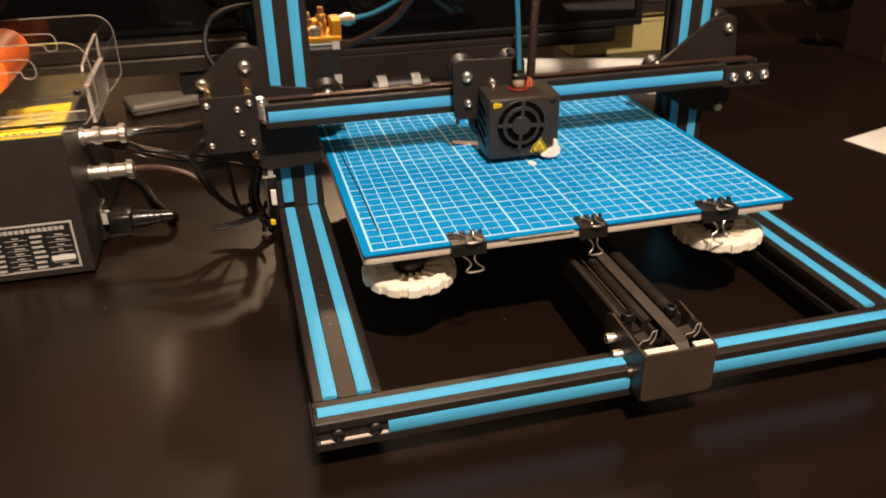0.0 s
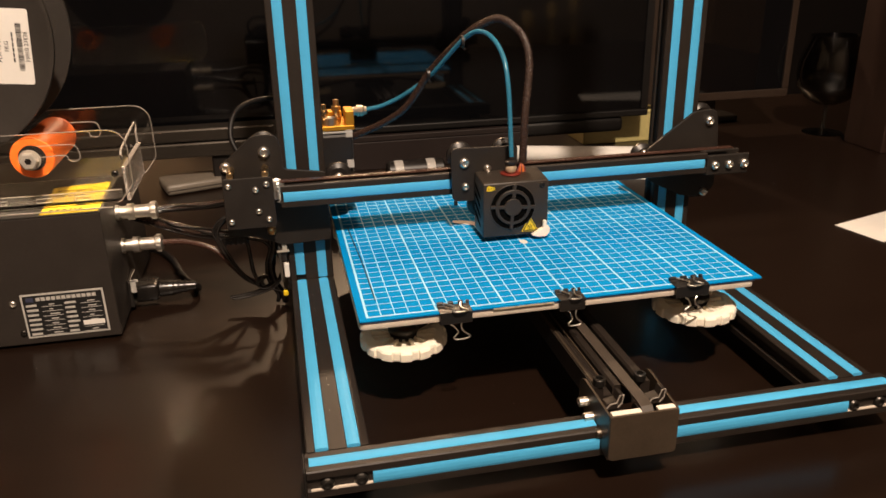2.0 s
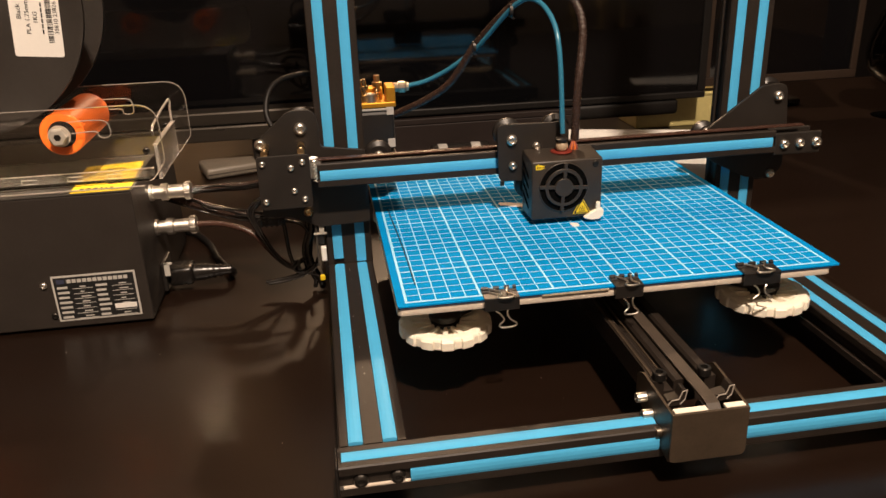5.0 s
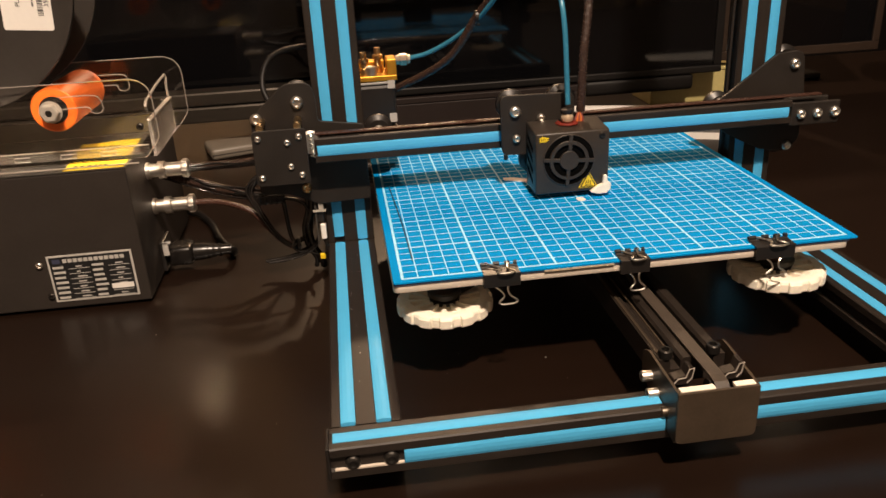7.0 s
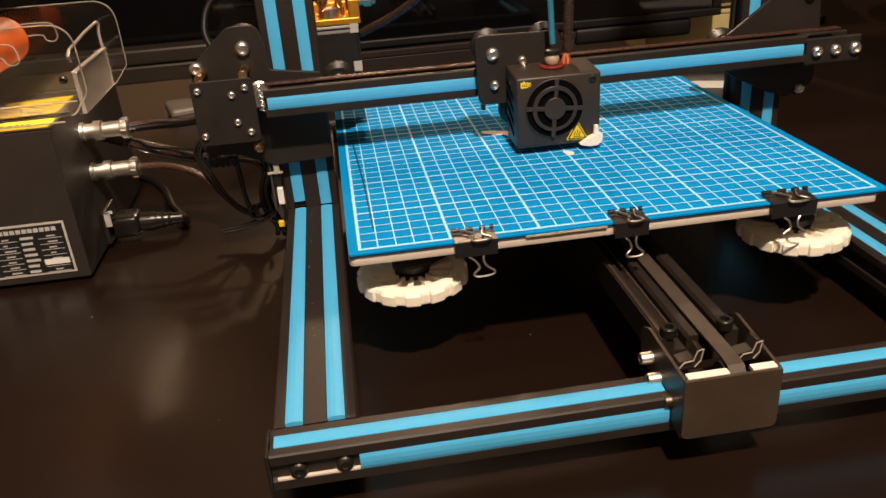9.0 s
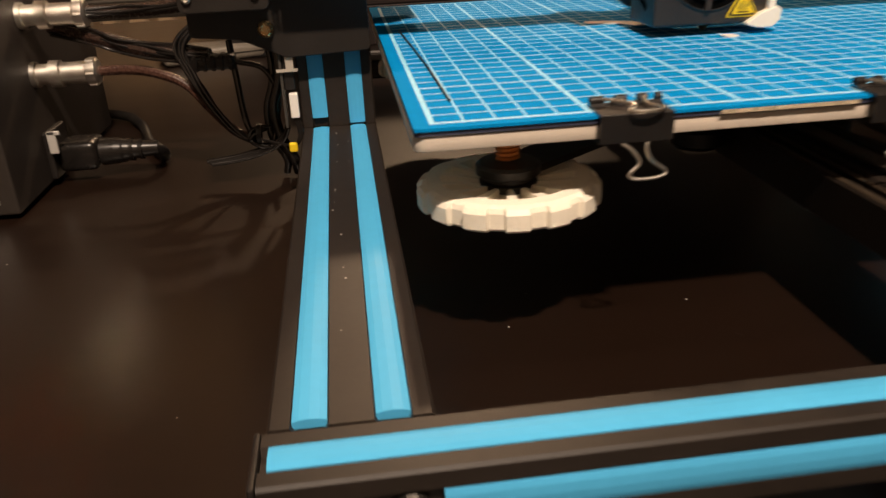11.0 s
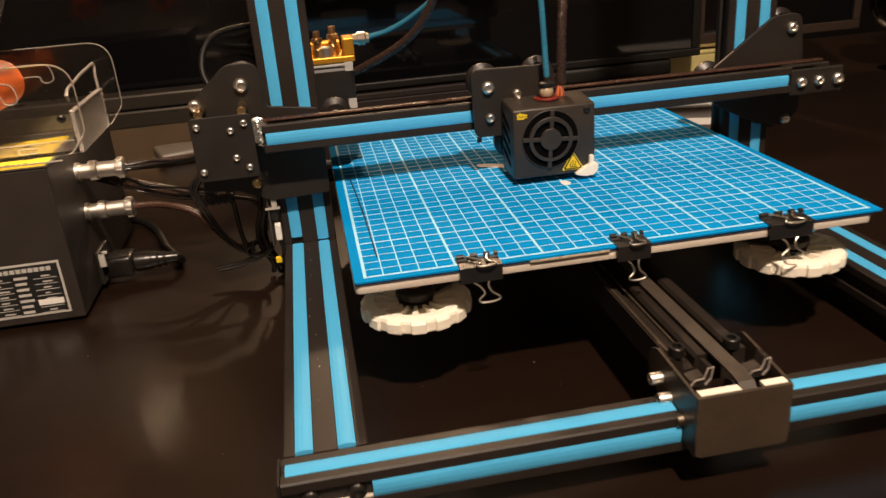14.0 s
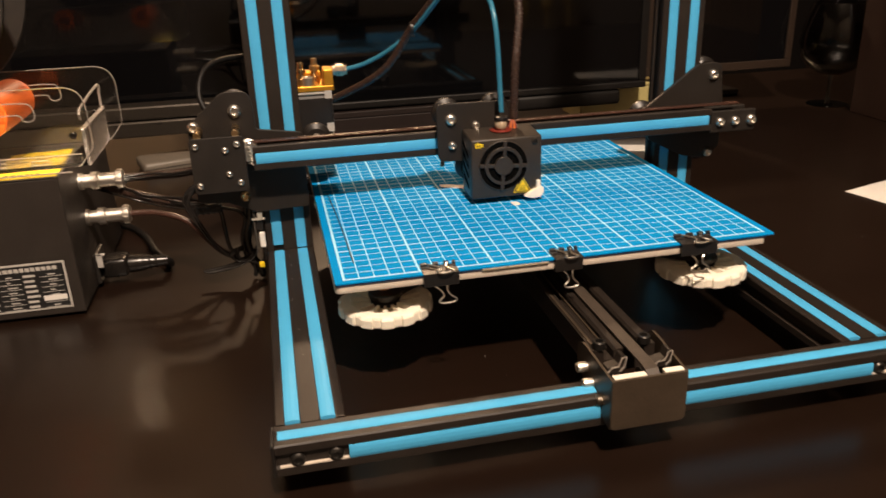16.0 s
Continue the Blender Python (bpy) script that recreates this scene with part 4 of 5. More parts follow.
# control case
def control_case():
    c = tagged(empty("control_case", (-0.33, 0.3, 0)), "dark grey printer control case with plugs and a rating plate", "control box")
    b = part("case_body", box((-0.4600, 0.1945, 0.0030), (-0.2075, 0.3900, 0.1205), 0.0012), M_BOX, c)
    part("case_lid", box((-0.4605, 0.1940, 0.1207), (-0.2070, 0.3905, 0.1219), 0.0004), M_BEZEL, c, "thin metal lid edge")
    for x in (-0.44, -0.23):
        for y in (0.215, 0.37):
            part("foot", rod(0.006, 0.003, "z", (x, y, 0), 12), M_BLACKPL, c)
    # rating plate: pale border, rows of bars
    x0, x1, z0, z1, y = -0.2850, -0.2165, 0.0092, 0.0512, 0.1945
    pl = part("rating_plate", box((x0, y - 0.0006, z0), (x1, y - 0.0001, z1)), M_BARS, c, "black rating plate with pale print")
    part("plate_field", box((x0 + 0.0016, y - 0.0008, z0 + 0.0016), (x1 - 0.0016, y - 0.0006, z1 - 0.0016)), M_INK, pl)
    rng = random.Random(3)
    bms = []
    for k in range(12):
        bms.append(box((x0 + 0.0125 + 0.0042 * k, y - 0.0010, z1 - 0.0068), (x0 + 0.0158 + 0.0042 * k, y - 0.0008, z1 - 0.0036)))
    for r in range(7):
        zz = z1 - 0.0118 - 0.0046 * r
        bms.append(box((x0 + 0.0035, y - 0.0010, zz), (x0 + 0.0035 + rng.uniform(0.008, 0.0105), y - 0.0008, zz + 0.0020)))
        bms.append(box((x0 + 0.0350, y - 0.0010, zz), (x0 + 0.0350 + rng.uniform(0.008, 0.0105), y - 0.0008, zz + 0.0020)))
        for a in (0.0160, 0.0480):
            bms.append(box((x0 + a, y - 0.0010, zz - 0.0009), (x0 + a + 0.0168, y - 0.0008, zz - 0.0005)))
            bms.append(box((x0 + a + 0.006, y - 0.0010, zz + 0.0006), (x0 + a + 0.006 + rng.uniform(0.003, 0.008), y - 0.0008, zz + 0.0016)))
    part("plate_print", join(*bms), M_BARS, pl, "rows of pale bars")
    part("plate_white_field", box((x0 + 0.0475, y - 0.0011, z0 + 0.0080), (x1 - 0.0030, y - 0.0009, z0 + 0.0125)), M_WHITE, pl)
    part("plate_blue_mark", box((x0 + 0.0042, y - 0.0011, z1 - 0.0072), (x0 + 0.0105, y - 0.0009, z1 - 0.0032)), M_GLASS, pl)
    for x, z, m in ((-0.2917, 0.0435, M_STEEL), (-0.2880, 0.0150, M_DARKBOLT)):
        part("case_screw", button_bolt(0.0030, 0.0018, "-y", (x, 0.1944, z), 16), m, c, "small screw", smooth=True)
    for z, w in ((0.0985, 1), (0.0652, 1)):
        k = part("round_connector", rev([(0, 0), (0.0075, 0), (0.0075, 0.0025), (0.0060, 0.0030), (0.0060, 0.0100), (0.0078, 0.0102), (0.0078, 0.0160), (0.0062, 0.0168), (0.0062, 0.0300), (0.0075, 0.0305), (0.0078, 0.0320), (0.0078, 0.0360), (0.0066, 0.0372), (0.0040, 0.0375), (0, 0.0375)], "x", (-0.2074, 0.2600, z), 28), M_STEEL, c, "nickel plated round connector", smooth=True)
        for a in range(6):
            part("grip_notch", rod(0.0010, 0.0045, "x", (-0.2074 + 0.0315, 0.2600 + 0.0078 * math.cos(a * 1.05), z + 0.0078 * math.sin(a * 1.05)), 8), M_STEEL, k)
    part("inlet_socket", box((-0.2073, 0.2480, 0.0050), (-0.2035, 0.2800, 0.0330), 0.001), M_BLACKPL, c)
    part("fuse_flap", join(box((-0.2040, 0.2460, 0.0210), (-0.1990, 0.2480, 0.0345), 0.0006), box((-0.2040, 0.2460, 0.0320), (-0.1965, 0.2480, 0.0345), 0.0006)), M_GREY, c, "grey metal flap")
    pg = part("mains_plug", join(box((-0.2034, 0.2520, 0.0070), (-0.1800, 0.2760, 0.0250), 0.004, 3), rev([(0, 0), (0.0085, 0), (0.0080, 0.010), (0.0055, 0.022), (0.0045, 0.034), (0, 0.034)], "x", (-0.1800, 0.2640, 0.0155), 20)), M_PLUG, c, "black mains plug", smooth=True)
    for k in range(4):
        part("strain_ring", rev([(0.0040, 0), (0.0082 - 0.0006 * k, 0.0004), (0.0082 - 0.0006 * k, 0.0026), (0.0040, 0.0030)], "x", (-0.1745 + 0.0055 * k, 0.2640, 0.0155), 16), M_PLUG, pg, smooth=True)
    # sticker on the lid
    st = part("warning_sticker", extrude([(-0.2555, 0.1950), (-0.2085, 0.1950), (-0.2110, 0.2780), (-0.2590, 0.2700)], "z", 0.1220, 0.1223), M_YELLOW, c, "yellow warning sticker")
    rng = random.Random(12)
    ink = []
    for j in range(4):
        u = 0.0
        while u < 0.026 and j != 1:
            w = rng.uniform(0.002, 0.005)
            ink.append(box((-0.2500 + u - 0.001 * j, 0.2040 + 0.0170 * j, 0.1223), (-0.2500 + u + w - 0.001 * j, 0.2070 + 0.0170 * j, 0.1225)))
            u += w + 0.0016
    ink.append(rev([(0.0052, 0), (0.0068, 0), (0.0068, 0.0002), (0.0052, 0.0002), (0.0052, 0)], "z", (-0.2260, 0.2240, 0.1223), 24))
    ink.append(rev([(0.0052, 0), (0.0068, 0), (0.0068, 0.0002), (0.0052, 0.0002), (0.0052, 0)], "z", (-0.2290, 0.2520, 0.1223), 24))
    part("sticker_print", join(*ink), M_INK, st, "small dark bars and rings")
    return c


control_case()


def spool_stand():
    s = tagged(empty("spool_stand", (-0.31, 0.24, 0.122)), "clear acrylic spool stand on top of the control case", "spool stand")
    for y0, x1, top in ((0.1985, -0.1775, 0.1900), (0.2900, -0.1690, 0.1925)):
        out = corner_round([(-0.4550, 0.1245), (x1 - 0.012, 0.1270), (x1, 0.1420), (x1, top), (-0.4550, top)], [0.004, 0.006, 0.010, 0.018, 0.014])
        pane = part("side_panel", extrude(out, "y", y0, y0 + 0.003, 0.0003), M_ACRYLIC, s, "clear acrylic side panel")
        pane.visible_shadow = False
        rim = [(u, y0 + 0.0015, v) for u, v in out]
        part("sawn_edge", tube(rim[8:30], 0.00045, 6, 1), M_EDGE, s, "pale sawn edge")
        # slot cut into the panel beside the roller
        cut = [(-0.2470, y0 - 0.0002, 0.1800), (-0.2250, y0 - 0.0002, 0.1800), (-0.2170, y0 - 0.0002, 0.1780), (-0.2150, y0 - 0.0002, 0.1690), (-0.2190, y0 - 0.0002, 0.1655), (-0.2240, y0 - 0.0002, 0.1668), (-0.2270, y0 - 0.0002, 0.1710), (-0.2480, y0 - 0.0002, 0.1705)]
        part("slot_edge", tube(cut, 0.00045, 6, 6), M_EDGE, s, "pale edge of a slot in the acrylic")
    pane = part("base_panel", box((-0.4550, 0.2157, 0.1232), (-0.1860, 0.2898, 0.1262), 0.0004), M_ACRYLIC, s, "hazy acrylic base")
    pane.visible_shadow = False
    part("base_edge", box((-0.4550, 0.1958, 0.1232), (-0.1960, 0.1968, 0.1244), 0.0003), M_EDGE, s, "pale sawn edge")
    hz = part("front_strip", box((-0.4550, 0.2140, 0.1264), (-0.1900, 0.2155, 0.1335)), M_HAZE, s, "hazy acrylic strip")
    hz.visible_shadow = False
    part("strip_edge", box((-0.4550, 0.2138, 0.1336), (-0.1900, 0.2157, 0.1342)), M_EDGE, s, "pale sawn edge")
    for x in (-0.1845,):
        pane = part("cross_panel", box((x, 0.2017, 0.1270), (x + 0.003, 0.2898, 0.1560), 0.0004), M_MILK, s, "hazy acrylic cross panel")
        pane.visible_shadow = False
        part("panel_edge", box((x - 0.0004, 0.2020, 0.1561), (x + 0.0034, 0.2896, 0.1572)), M_EDGE, s, "pale sawn edge")
        part("brace", tube([(x + 0.001, 0.2030, 0.1640), (x + 0.001, 0.2060, 0.1715), (x + 0.001, 0.2860, 0.1775), (x + 0.001, 0.2870, 0.1700), (x + 0.001, 0.2880, 0.1560)], 0.0011, 6, 2), M_EDGE, s, "pale sawn edge of the brace")
    for y in (0.1975, 0.2890):
        part("bolt", button_bolt(0.0030, 0.0025, "-y", (-0.1900, y, 0.1530), 14), M_DARKBOLT, s, "small dark bolt")
    for x in (-0.2285, -0.2600, -0.2960):
        part("base_slot", tube([(x, 0.2136, 0.1275), (x + 0.012, 0.2136, 0.1275), (x + 0.012, 0.2136, 0.1310), (x, 0.2136, 0.1310), (x, 0.2136, 0.1275)], 0.0004, 5, 1), M_GREY, s, "pale edge of a small slot")
    for x in (-0.2530, -0.3840):
        r = part("roller", rev([(0.0095, 0.0), (0.0164, 0.0), (0.0174, 0.0010), (0.0174, 0.0830), (0.0164, 0.0840), (0.0095, 0.0840), (0.0095, 0.0)], "y", (x, 0.2025, 0.1700), 36), M_ORANGE, s, "orange printed roller", smooth=True)
        part("axle", rev([(0, 0.0)] + [(0.0029 - 0.0003 * (i % 2), 0.0004 * i) for i in range(24)] + [(0.0038, 0.0100), (0.0038, 0.1030), (0, 0.1030)], "y", (x, 0.1890, 0.1700), 16), M_DARKBOLT, r, "threaded steel axle")
        part("axle_nut", join(rev([(0.0030, 0.0), (0.0062, 0.0), (0.0074, 0.0012), (0.0074, 0.0050), (0.0030, 0.0052), (0.0030, 0.0)], "y", (x, 0.1880, 0.1700), 6), rev([(0.0032, 0.0), (0.0086, 0.0), (0.0086, 0.0009), (0.0032, 0.0009), (0.0032, 0.0)], "y", (x, 0.1934, 0.1700), 24), rev([(0.0032, 0.0), (0.0060, 0.0), (0.0060, 0.0016), (0.0032, 0.0016), (0.0032, 0.0)], "y", (x, 0.1945, 0.1700), 16)), M_NUT, r, "lock nut and washer on the axle")
        part("bearing", rev([(0.0042, 0), (0.0108, 0), (0.0108, 0.004), (0.0042, 0.004), (0.0042, 0)], "y", (x, 0.2020, 0.1700), 28), M_INK, r)


spool_stand()


def spool():
    s = tagged(empty("filament_spool", (-0.3185, 0.24, 0.17)), "black filament spool with a white label on its flange", "filament spool")
    cx, cz, R = -0.3185, 0.2700, 0.0985
    prof = [(0.020, 0), (0.030, 0.0), (0.032, 0.0012), (0.092, 0.0012), (0.094, 0.0), (R, 0.0), (R, 0.0045), (0.020, 0.0045), (0.020, 0.0)]
    part("flange", rev(prof, "y", (cx, 0.2050, cz), 96), M_SPOOL, s, smooth=True)
    part("flange", rev([(0.020, 0.0), (R, 0.0), (R, 0.0045), (0.020, 0.0045), (0.020, 0)], "y", (cx, 0.2680, cz), 96), M_SPOOL, s, smooth=True)
    part("wound_filament", rev([(0.03, 0)] + [(0.0800 + 0.0008 * (i % 2), 0.0008 + 0.0012 * i) for i in range(48)] + [(0.03, 0.0582)], "y", (cx, 0.2097, cz), 72), M_CABLE, s, "wound black filament", smooth=True)
    part("core", rev([(0.019, 0), (0.022, 0), (0.022, 0.062), (0.019, 0.062), (0.019, 0)], "y", (cx, 0.2080, cz), 40), M_SPOOL, s)
    y = 0.2060
    m = Matrix.Translation((-0.2555, y, 0.2600)) @ Matrix.Rotation(radians(4.5), 4, "Y") @ Matrix.Diagonal((0.92, 1, 1, 1))

    def onlabel(bm):
        bmesh.ops.transform(bm, matrix=m, verts=bm.verts)
        return bm
    lb = part("paper_label", onlabel(extrude(rounded(-0.0195, -0.0295, 0.0195, 0.0295, 0.002), "y", -0.0002, 0.0)), M_WHITE, s, "white paper label with a bar code")
    up = Matrix.Rotation(radians(90), 4, "X") @ Matrix.Rotation(radians(90), 4, "Z")
    for body, size, x, z in (("Black", 0.0052, -0.0125, 0.004), ("PLA 1.75mm", 0.0048, -0.0060, 0.000), ("1KG", 0.0048, 0.0002, 0.0), ("35810 23826", 0.0046, 0.0160, 0.0)):
        part("label_text", onlabel(text_mesh(body, size, Matrix.Translation((x, -0.0004, z)) @ up)), M_INK, lb)
    rng = random.Random(9)
    z, bars = -0.0185, []
    while z < 0.0185:
        h = rng.choice((0.0003, 0.0005, 0.0008))
        bars.append(onlabel(box((0.0085, -0.0004, z), (0.0130, -0.0002, z + h))))
        z += h + rng.choice((0.0004, 0.0006, 0.0009))
    tagged(part("bar_code", join(*bars), M_INK, lb), kind="stuff")
    part("small_print", join(*[onlabel(box((0.0046, -0.0004, -0.012 + 0.004 * k), (0.0058, -0.0002, -0.0088 + 0.004 * k))) for k in range(6)]), M_INK, lb)


spool()


# cables between the case and the printer
def cables():
    def cable(name, pts, r, mat, label, n=8, ribs=0.0):
        return tagged(part(name, tube(pts, r, 10, n, ribs), mat, smooth=not ribs), label, "cable", "cables behind the printer")
    rng = random.Random(21)

    def jitter(pts, a):
        return [pts[0]] + [(x + rng.uniform(-a, a), y + rng.uniform(-a, a), max(0.002, z + rng.uniform(-a, a))) for x, y, z in pts[1:-1]] + [pts[-1]]
    upper = [(-0.1705, 0.260, 0.0985), (-0.150, 0.262, 0.0980), (-0.125, 0.258, 0.0990), (-0.095, 0.250, 0.1030), (-0.07, 0.25, 0.100)]
    cable("sleeved_cable", upper, 0.0038, M_LOOM, "dark braided cable from the case to the gantry motor", 22, 0.03)
    for k in range(3):
        cable("thin_wire", [(x, y - 0.0038, z - 0.0012 + 0.0016 * k) for x, y, z in jitter(upper, 0.0012)], 0.0008, M_CABLE, "glossy black wire beside the braided cable", 6)
    cable("sleeved_cable", [(-0.1705, 0.260, 0.0652), (-0.150, 0.256, 0.0652), (-0.132, 0.248, 0.0625), (-0.118, 0.242, 0.0565), (-0.107, 0.238, 0.0440), (-0.094, 0.234, 0.0300), (-0.080, 0.230, 0.0230)], 0.0029, M_SLEEVE, "brown braided cable sagging to the bundle", 18, 0.03)
    bundle = [(-0.200, 0.285, 0.0890), (-0.170, 0.262, 0.0845), (-0.155, 0.256, 0.0810), (-0.139, 0.252, 0.0770), (-0.121, 0.247, 0.0740), (-0.103, 0.243, 0.0725)]
    cable("sleeved_cable", bundle, 0.0044, M_LOOM, "thick braided wire bundle under the motor", 20, 0.03)
    for k in range(5):
        cable("thin_wire", [(x, y - 0.0040, z + 0.0022 * (k - 2)) for x, y, z in jitter(bundle, 0.0016)], 0.0009, M_CABLE, "glossy black wire beside the wire bundle", 6)
    # loop of loose wires from the motor down to the knot
    loop = [(-0.0800, 0.2460, 0.0880), (-0.1060, 0.2430, 0.0910), (-0.1170, 0.2410, 0.0860), (-0.1205, 0.2390, 0.0780), (-0.1170, 0.2370, 0.0670), (-0.1120, 0.2350, 0.0560), (-0.1030, 0.2330, 0.0410), (-0.0920, 0.2310, 0.0290), (-0.0790, 0.2290, 0.0220)]
    for k in range(6):
        o, v = 0.0021 * (k % 3), 0.0018 * (k // 3)
        cable("thin_wire", jitter([(x + o, y - v, z - 0.5 * o) for x, y, z in loop], 0.0007), 0.0010 + 0.0002 * (k % 2), M_CABLE, "thin black wire looping down from the motor", 8)
    # wires hanging straight down behind the upright
    for pts, r in (([(-0.0920, 0.2460, 0.0800), (-0.0900, 0.2410, 0.0610), (-0.0870, 0.2360, 0.0330), (-0.0790, 0.2310, 0.0220)], 0.0019),
                   ([(-0.0660, 0.2400, 0.0900), (-0.0650, 0.2350, 0.0610), (-0.0700, 0.2320, 0.0430), (-0.0680, 0.2300, 0.0260), (-0.0610, 0.2280, 0.0110), (-0.0600, 0.2310, 0.0035)], 0.0032),
                   ([(-0.0700, 0.2420, 0.0880), (-0.0690, 0.2360, 0.0600), (-0.0740, 0.2330, 0.0420), (-0.0730, 0.2310, 0.0260), (-0.0660, 0.2300, 0.0120), (-0.0670, 0.2330, 0.0030)], 0.0022),
                   ([(-0.0880, 0.2380, 0.0690), (-0.0740, 0.2350, 0.0650), (-0.0670, 0.2330, 0.0520), (-0.0690, 0.2310, 0.0350), (-0.0720, 0.2290, 0.0240)], 0.0016)):
        cable("thin_wire", pts, r, M_CABLE, "black wire hanging beside the upright", 8)
    # the knot of wires and its loose ends
    for k in range(7):
        a = 0.9 * k
        ring = [(-0.0760 + (0.0080 + 0.001 * (k % 3)) * math.cos(a + t), 0.2290 + 0.0050 * math.sin(1.3 * a + t), 0.0265 + (0.0040 + 0.0006 * (k % 2)) * math.sin(a + t)) for t in (0.0, 1.0, 2.0, 3.0, 4.0, 5.0)]
        cable("thin_wire", jitter(ring, 0.0012), 0.0012 + 0.0003 * (k % 2), M_CABLE, "black wire wound into a knot above the table", 6)
    for k in range(7):
        o, v = 0.0014 * (k % 3), 0.0013 * (k // 3)
        cable("thin_wire", [(-0.0620, 0.2220 - v, 0.0330 + o), (-0.0660, 0.2250 - v, 0.0250 + o * 0.9), (-0.0760, 0.2265 - v, 0.0190 + o * 0.9), (-0.0920, 0.2268 - v, 0.0150 + o * 0.8), (-0.1085 - o, 0.2266 - v, 0.0135 + o * 0.5)], 0.0012, M_CABLE, "flat bundle of black wire ends", 6)
    cn = tagged(empty("wire_connector", (-0.100, 0.240, 0.066)), "black ribbed connector joining the motor wires", "connector")
    part("connector_body", box((-0.1130, 0.2345, 0.0655), (-0.0885, 0.2445, 0.0735), 0.0014), M_PLUG, cn)
    for k in range(5):
        part("rib", box((-0.1115 + 0.0048 * k, 0.2337, 0.0651), (-0.1092 + 0.0048 * k, 0.2453, 0.0739), 0.0005), M_PLUG, cn)
    cable("mains_cable", [(-0.149, 0.264, 0.0155), (-0.1455, 0.2690, 0.0120), (-0.1480, 0.2820, 0.0050), (-0.165, 0.320, 0.0042), (-0.185, 0.380, 0.0042), (-0.22, 0.42, 0.0042), (-0.34, 0.46, 0.0042)], 0.0036, M_DARKPL, "black mains cable running back over the table", 8)
    cable("motor_cable", [(-0.083, 0.212, 0.150), (-0.093, 0.222, 0.172), (-0.086, 0.240, 0.192), (-0.062, 0.262, 0.197), (-0.036, 0.275, 0.190), (-0.018, 0.285, 0.165)], 0.0024, M_DARKPL, "black cable arching behind the motor plate", 8)
    tagged(part("cable_tie", rev([(0.0050, -0.001), (0.0062, -0.001), (0.0062, 0.0015), (0.0050, 0.0015), (0.0050, -0.001)], "x", (-0.0800, 0.2275, 0.0290), 14), M_BLACKPL), "black cable tie round the wires", "cable tie")


cables()


# things at the back of the table
def monitor(name, x0, x1, zb, y, chin, label, screen, bezel, foot):
    m = tagged(empty(name, ((x0 + x1) / 2, y, 0)), label, "monitor")
    top = zb + 0.225 + chin
    part("back_shell", box((x0, y + 0.012, zb), (x1, y + 0.045, top), 0.006), M_BLACKPL, m)
    part("bezel", join(box((x0, y, zb + chin), (x0 + 0.012, y + 0.0118, top), 0.001), box((x1 - 0.012, y, zb + chin), (x1, y + 0.0118, top), 0.001), box((x0 + 0.0121, y, top - 0.014), (x1 - 0.0121, y + 0.0118, top), 0.001)), bezel, m, "dark glossy bezel")
    part("chin", box((x0, y - 0.002, zb), (x1, y + 0.0116, zb + chin - 0.0003), 0.002), bezel, m, "dark lower edge")
    part("screen", box((x0 + 0.0122, y + 0.003, zb + chin + 0.0002), (x1 - 0.0122, y + 0.0117, top - 0.0142)), screen, m, "dark glossy screen, switched off")
    fx = (x0 + x1) / 2
    part("speaker_bar", box((0.332, y - 0.001, 0.0320), (x1 - 0.042, y + 0.030, zb - 0.0005), 0.006, 3), M_DARKPL, m, "black speaker bar", smooth=True)
    part("stand_neck", box((fx - 0.03, y + 0.046, 0.012), (fx + 0.03, y + 0.062, zb + 0.15), 0.004), M_BLACKPL, m)
    part("stand_base", box((fx - foot, y + 0.04, 0.0), (fx + foot, y + 0.20, 0.012), 0.004), M_BLACKPL, m)


monitor("wide_monitor", -0.62, 0.545, 0.0560, 0.70, 0.011, "wide dark monitor with a glossy screen, switched off", M_SCREEN, M_DARKPL, 0.12)

pb = tagged(empty("brown_box", (0.15, 0.71, 0)), "dark brown box lying under the monitor", "box")
part("box_body", box((-0.045, 0.6930, 0.0), (0.330, 0.7300, 0.0440), 0.0015), M_UNDER, pb)
part("box_lid", box((-0.046, 0.6920, 0.0442), (0.331, 0.7310, 0.0535), 0.0015), M_UNDER, pb)

# Gleam on the monitor's lower left bezel, put in as a separate paler bar.
sb = tagged(empty("bright_chin_bar", (-0.33, 0.66, 0)), "satin grey bar added for the gleam on the monitor's lower bezel", "sound bar")
part("bar_body", box((-0.62, 0.655, 0.0480), (-0.055, 0.690, 0.0700), 0.003), M_CHIN, sb)
part("bar_top", box((-0.62, 0.654, 0.0715), (-0.055, 0.690, 0.0900), 0.003), M_CHIN, sb)
for x in (-0.55, -0.12):
    part("bar_foot", box((x - 0.03, 0.662, 0.0), (x + 0.03, 0.688, 0.0478), 0.003), M_BLACKPL, sb)

um = tagged(empty("upright_monitor", (0.69, 0.78, 0)), "dark upright monitor with a thin brown bezel, switched off", "monitor")
part("back_shell", box((0.562, 0.752, 0.066), (0.826, 0.785, 0.560), 0.005), M_BLACKPL, um)
part("bezel", join(box((0.560, 0.740, 0.0640), (0.828, 0.7518, 0.0775), 0.001), box((0.8165, 0.740, 0.0777), (0.828, 0.7518, 0.5500), 0.001), box((0.560, 0.740, 0.0777), (0.5715, 0.7518, 0.5500), 0.001), box((0.560, 0.740, 0.5502), (0.828, 0.7518, 0.5620), 0.001)), M_BROWN, um, "thin dark brown bezel")
part("screen", box((0.5717, 0.7430, 0.0777), (0.8163, 0.7517, 0.5500)), M_SCREEN, um, "dark glossy screen, switched off")
part("stand_neck", box((0.67, 0.786, 0.012), (0.72, 0.805, 0.30), 0.004), M_BLACKPL, um)
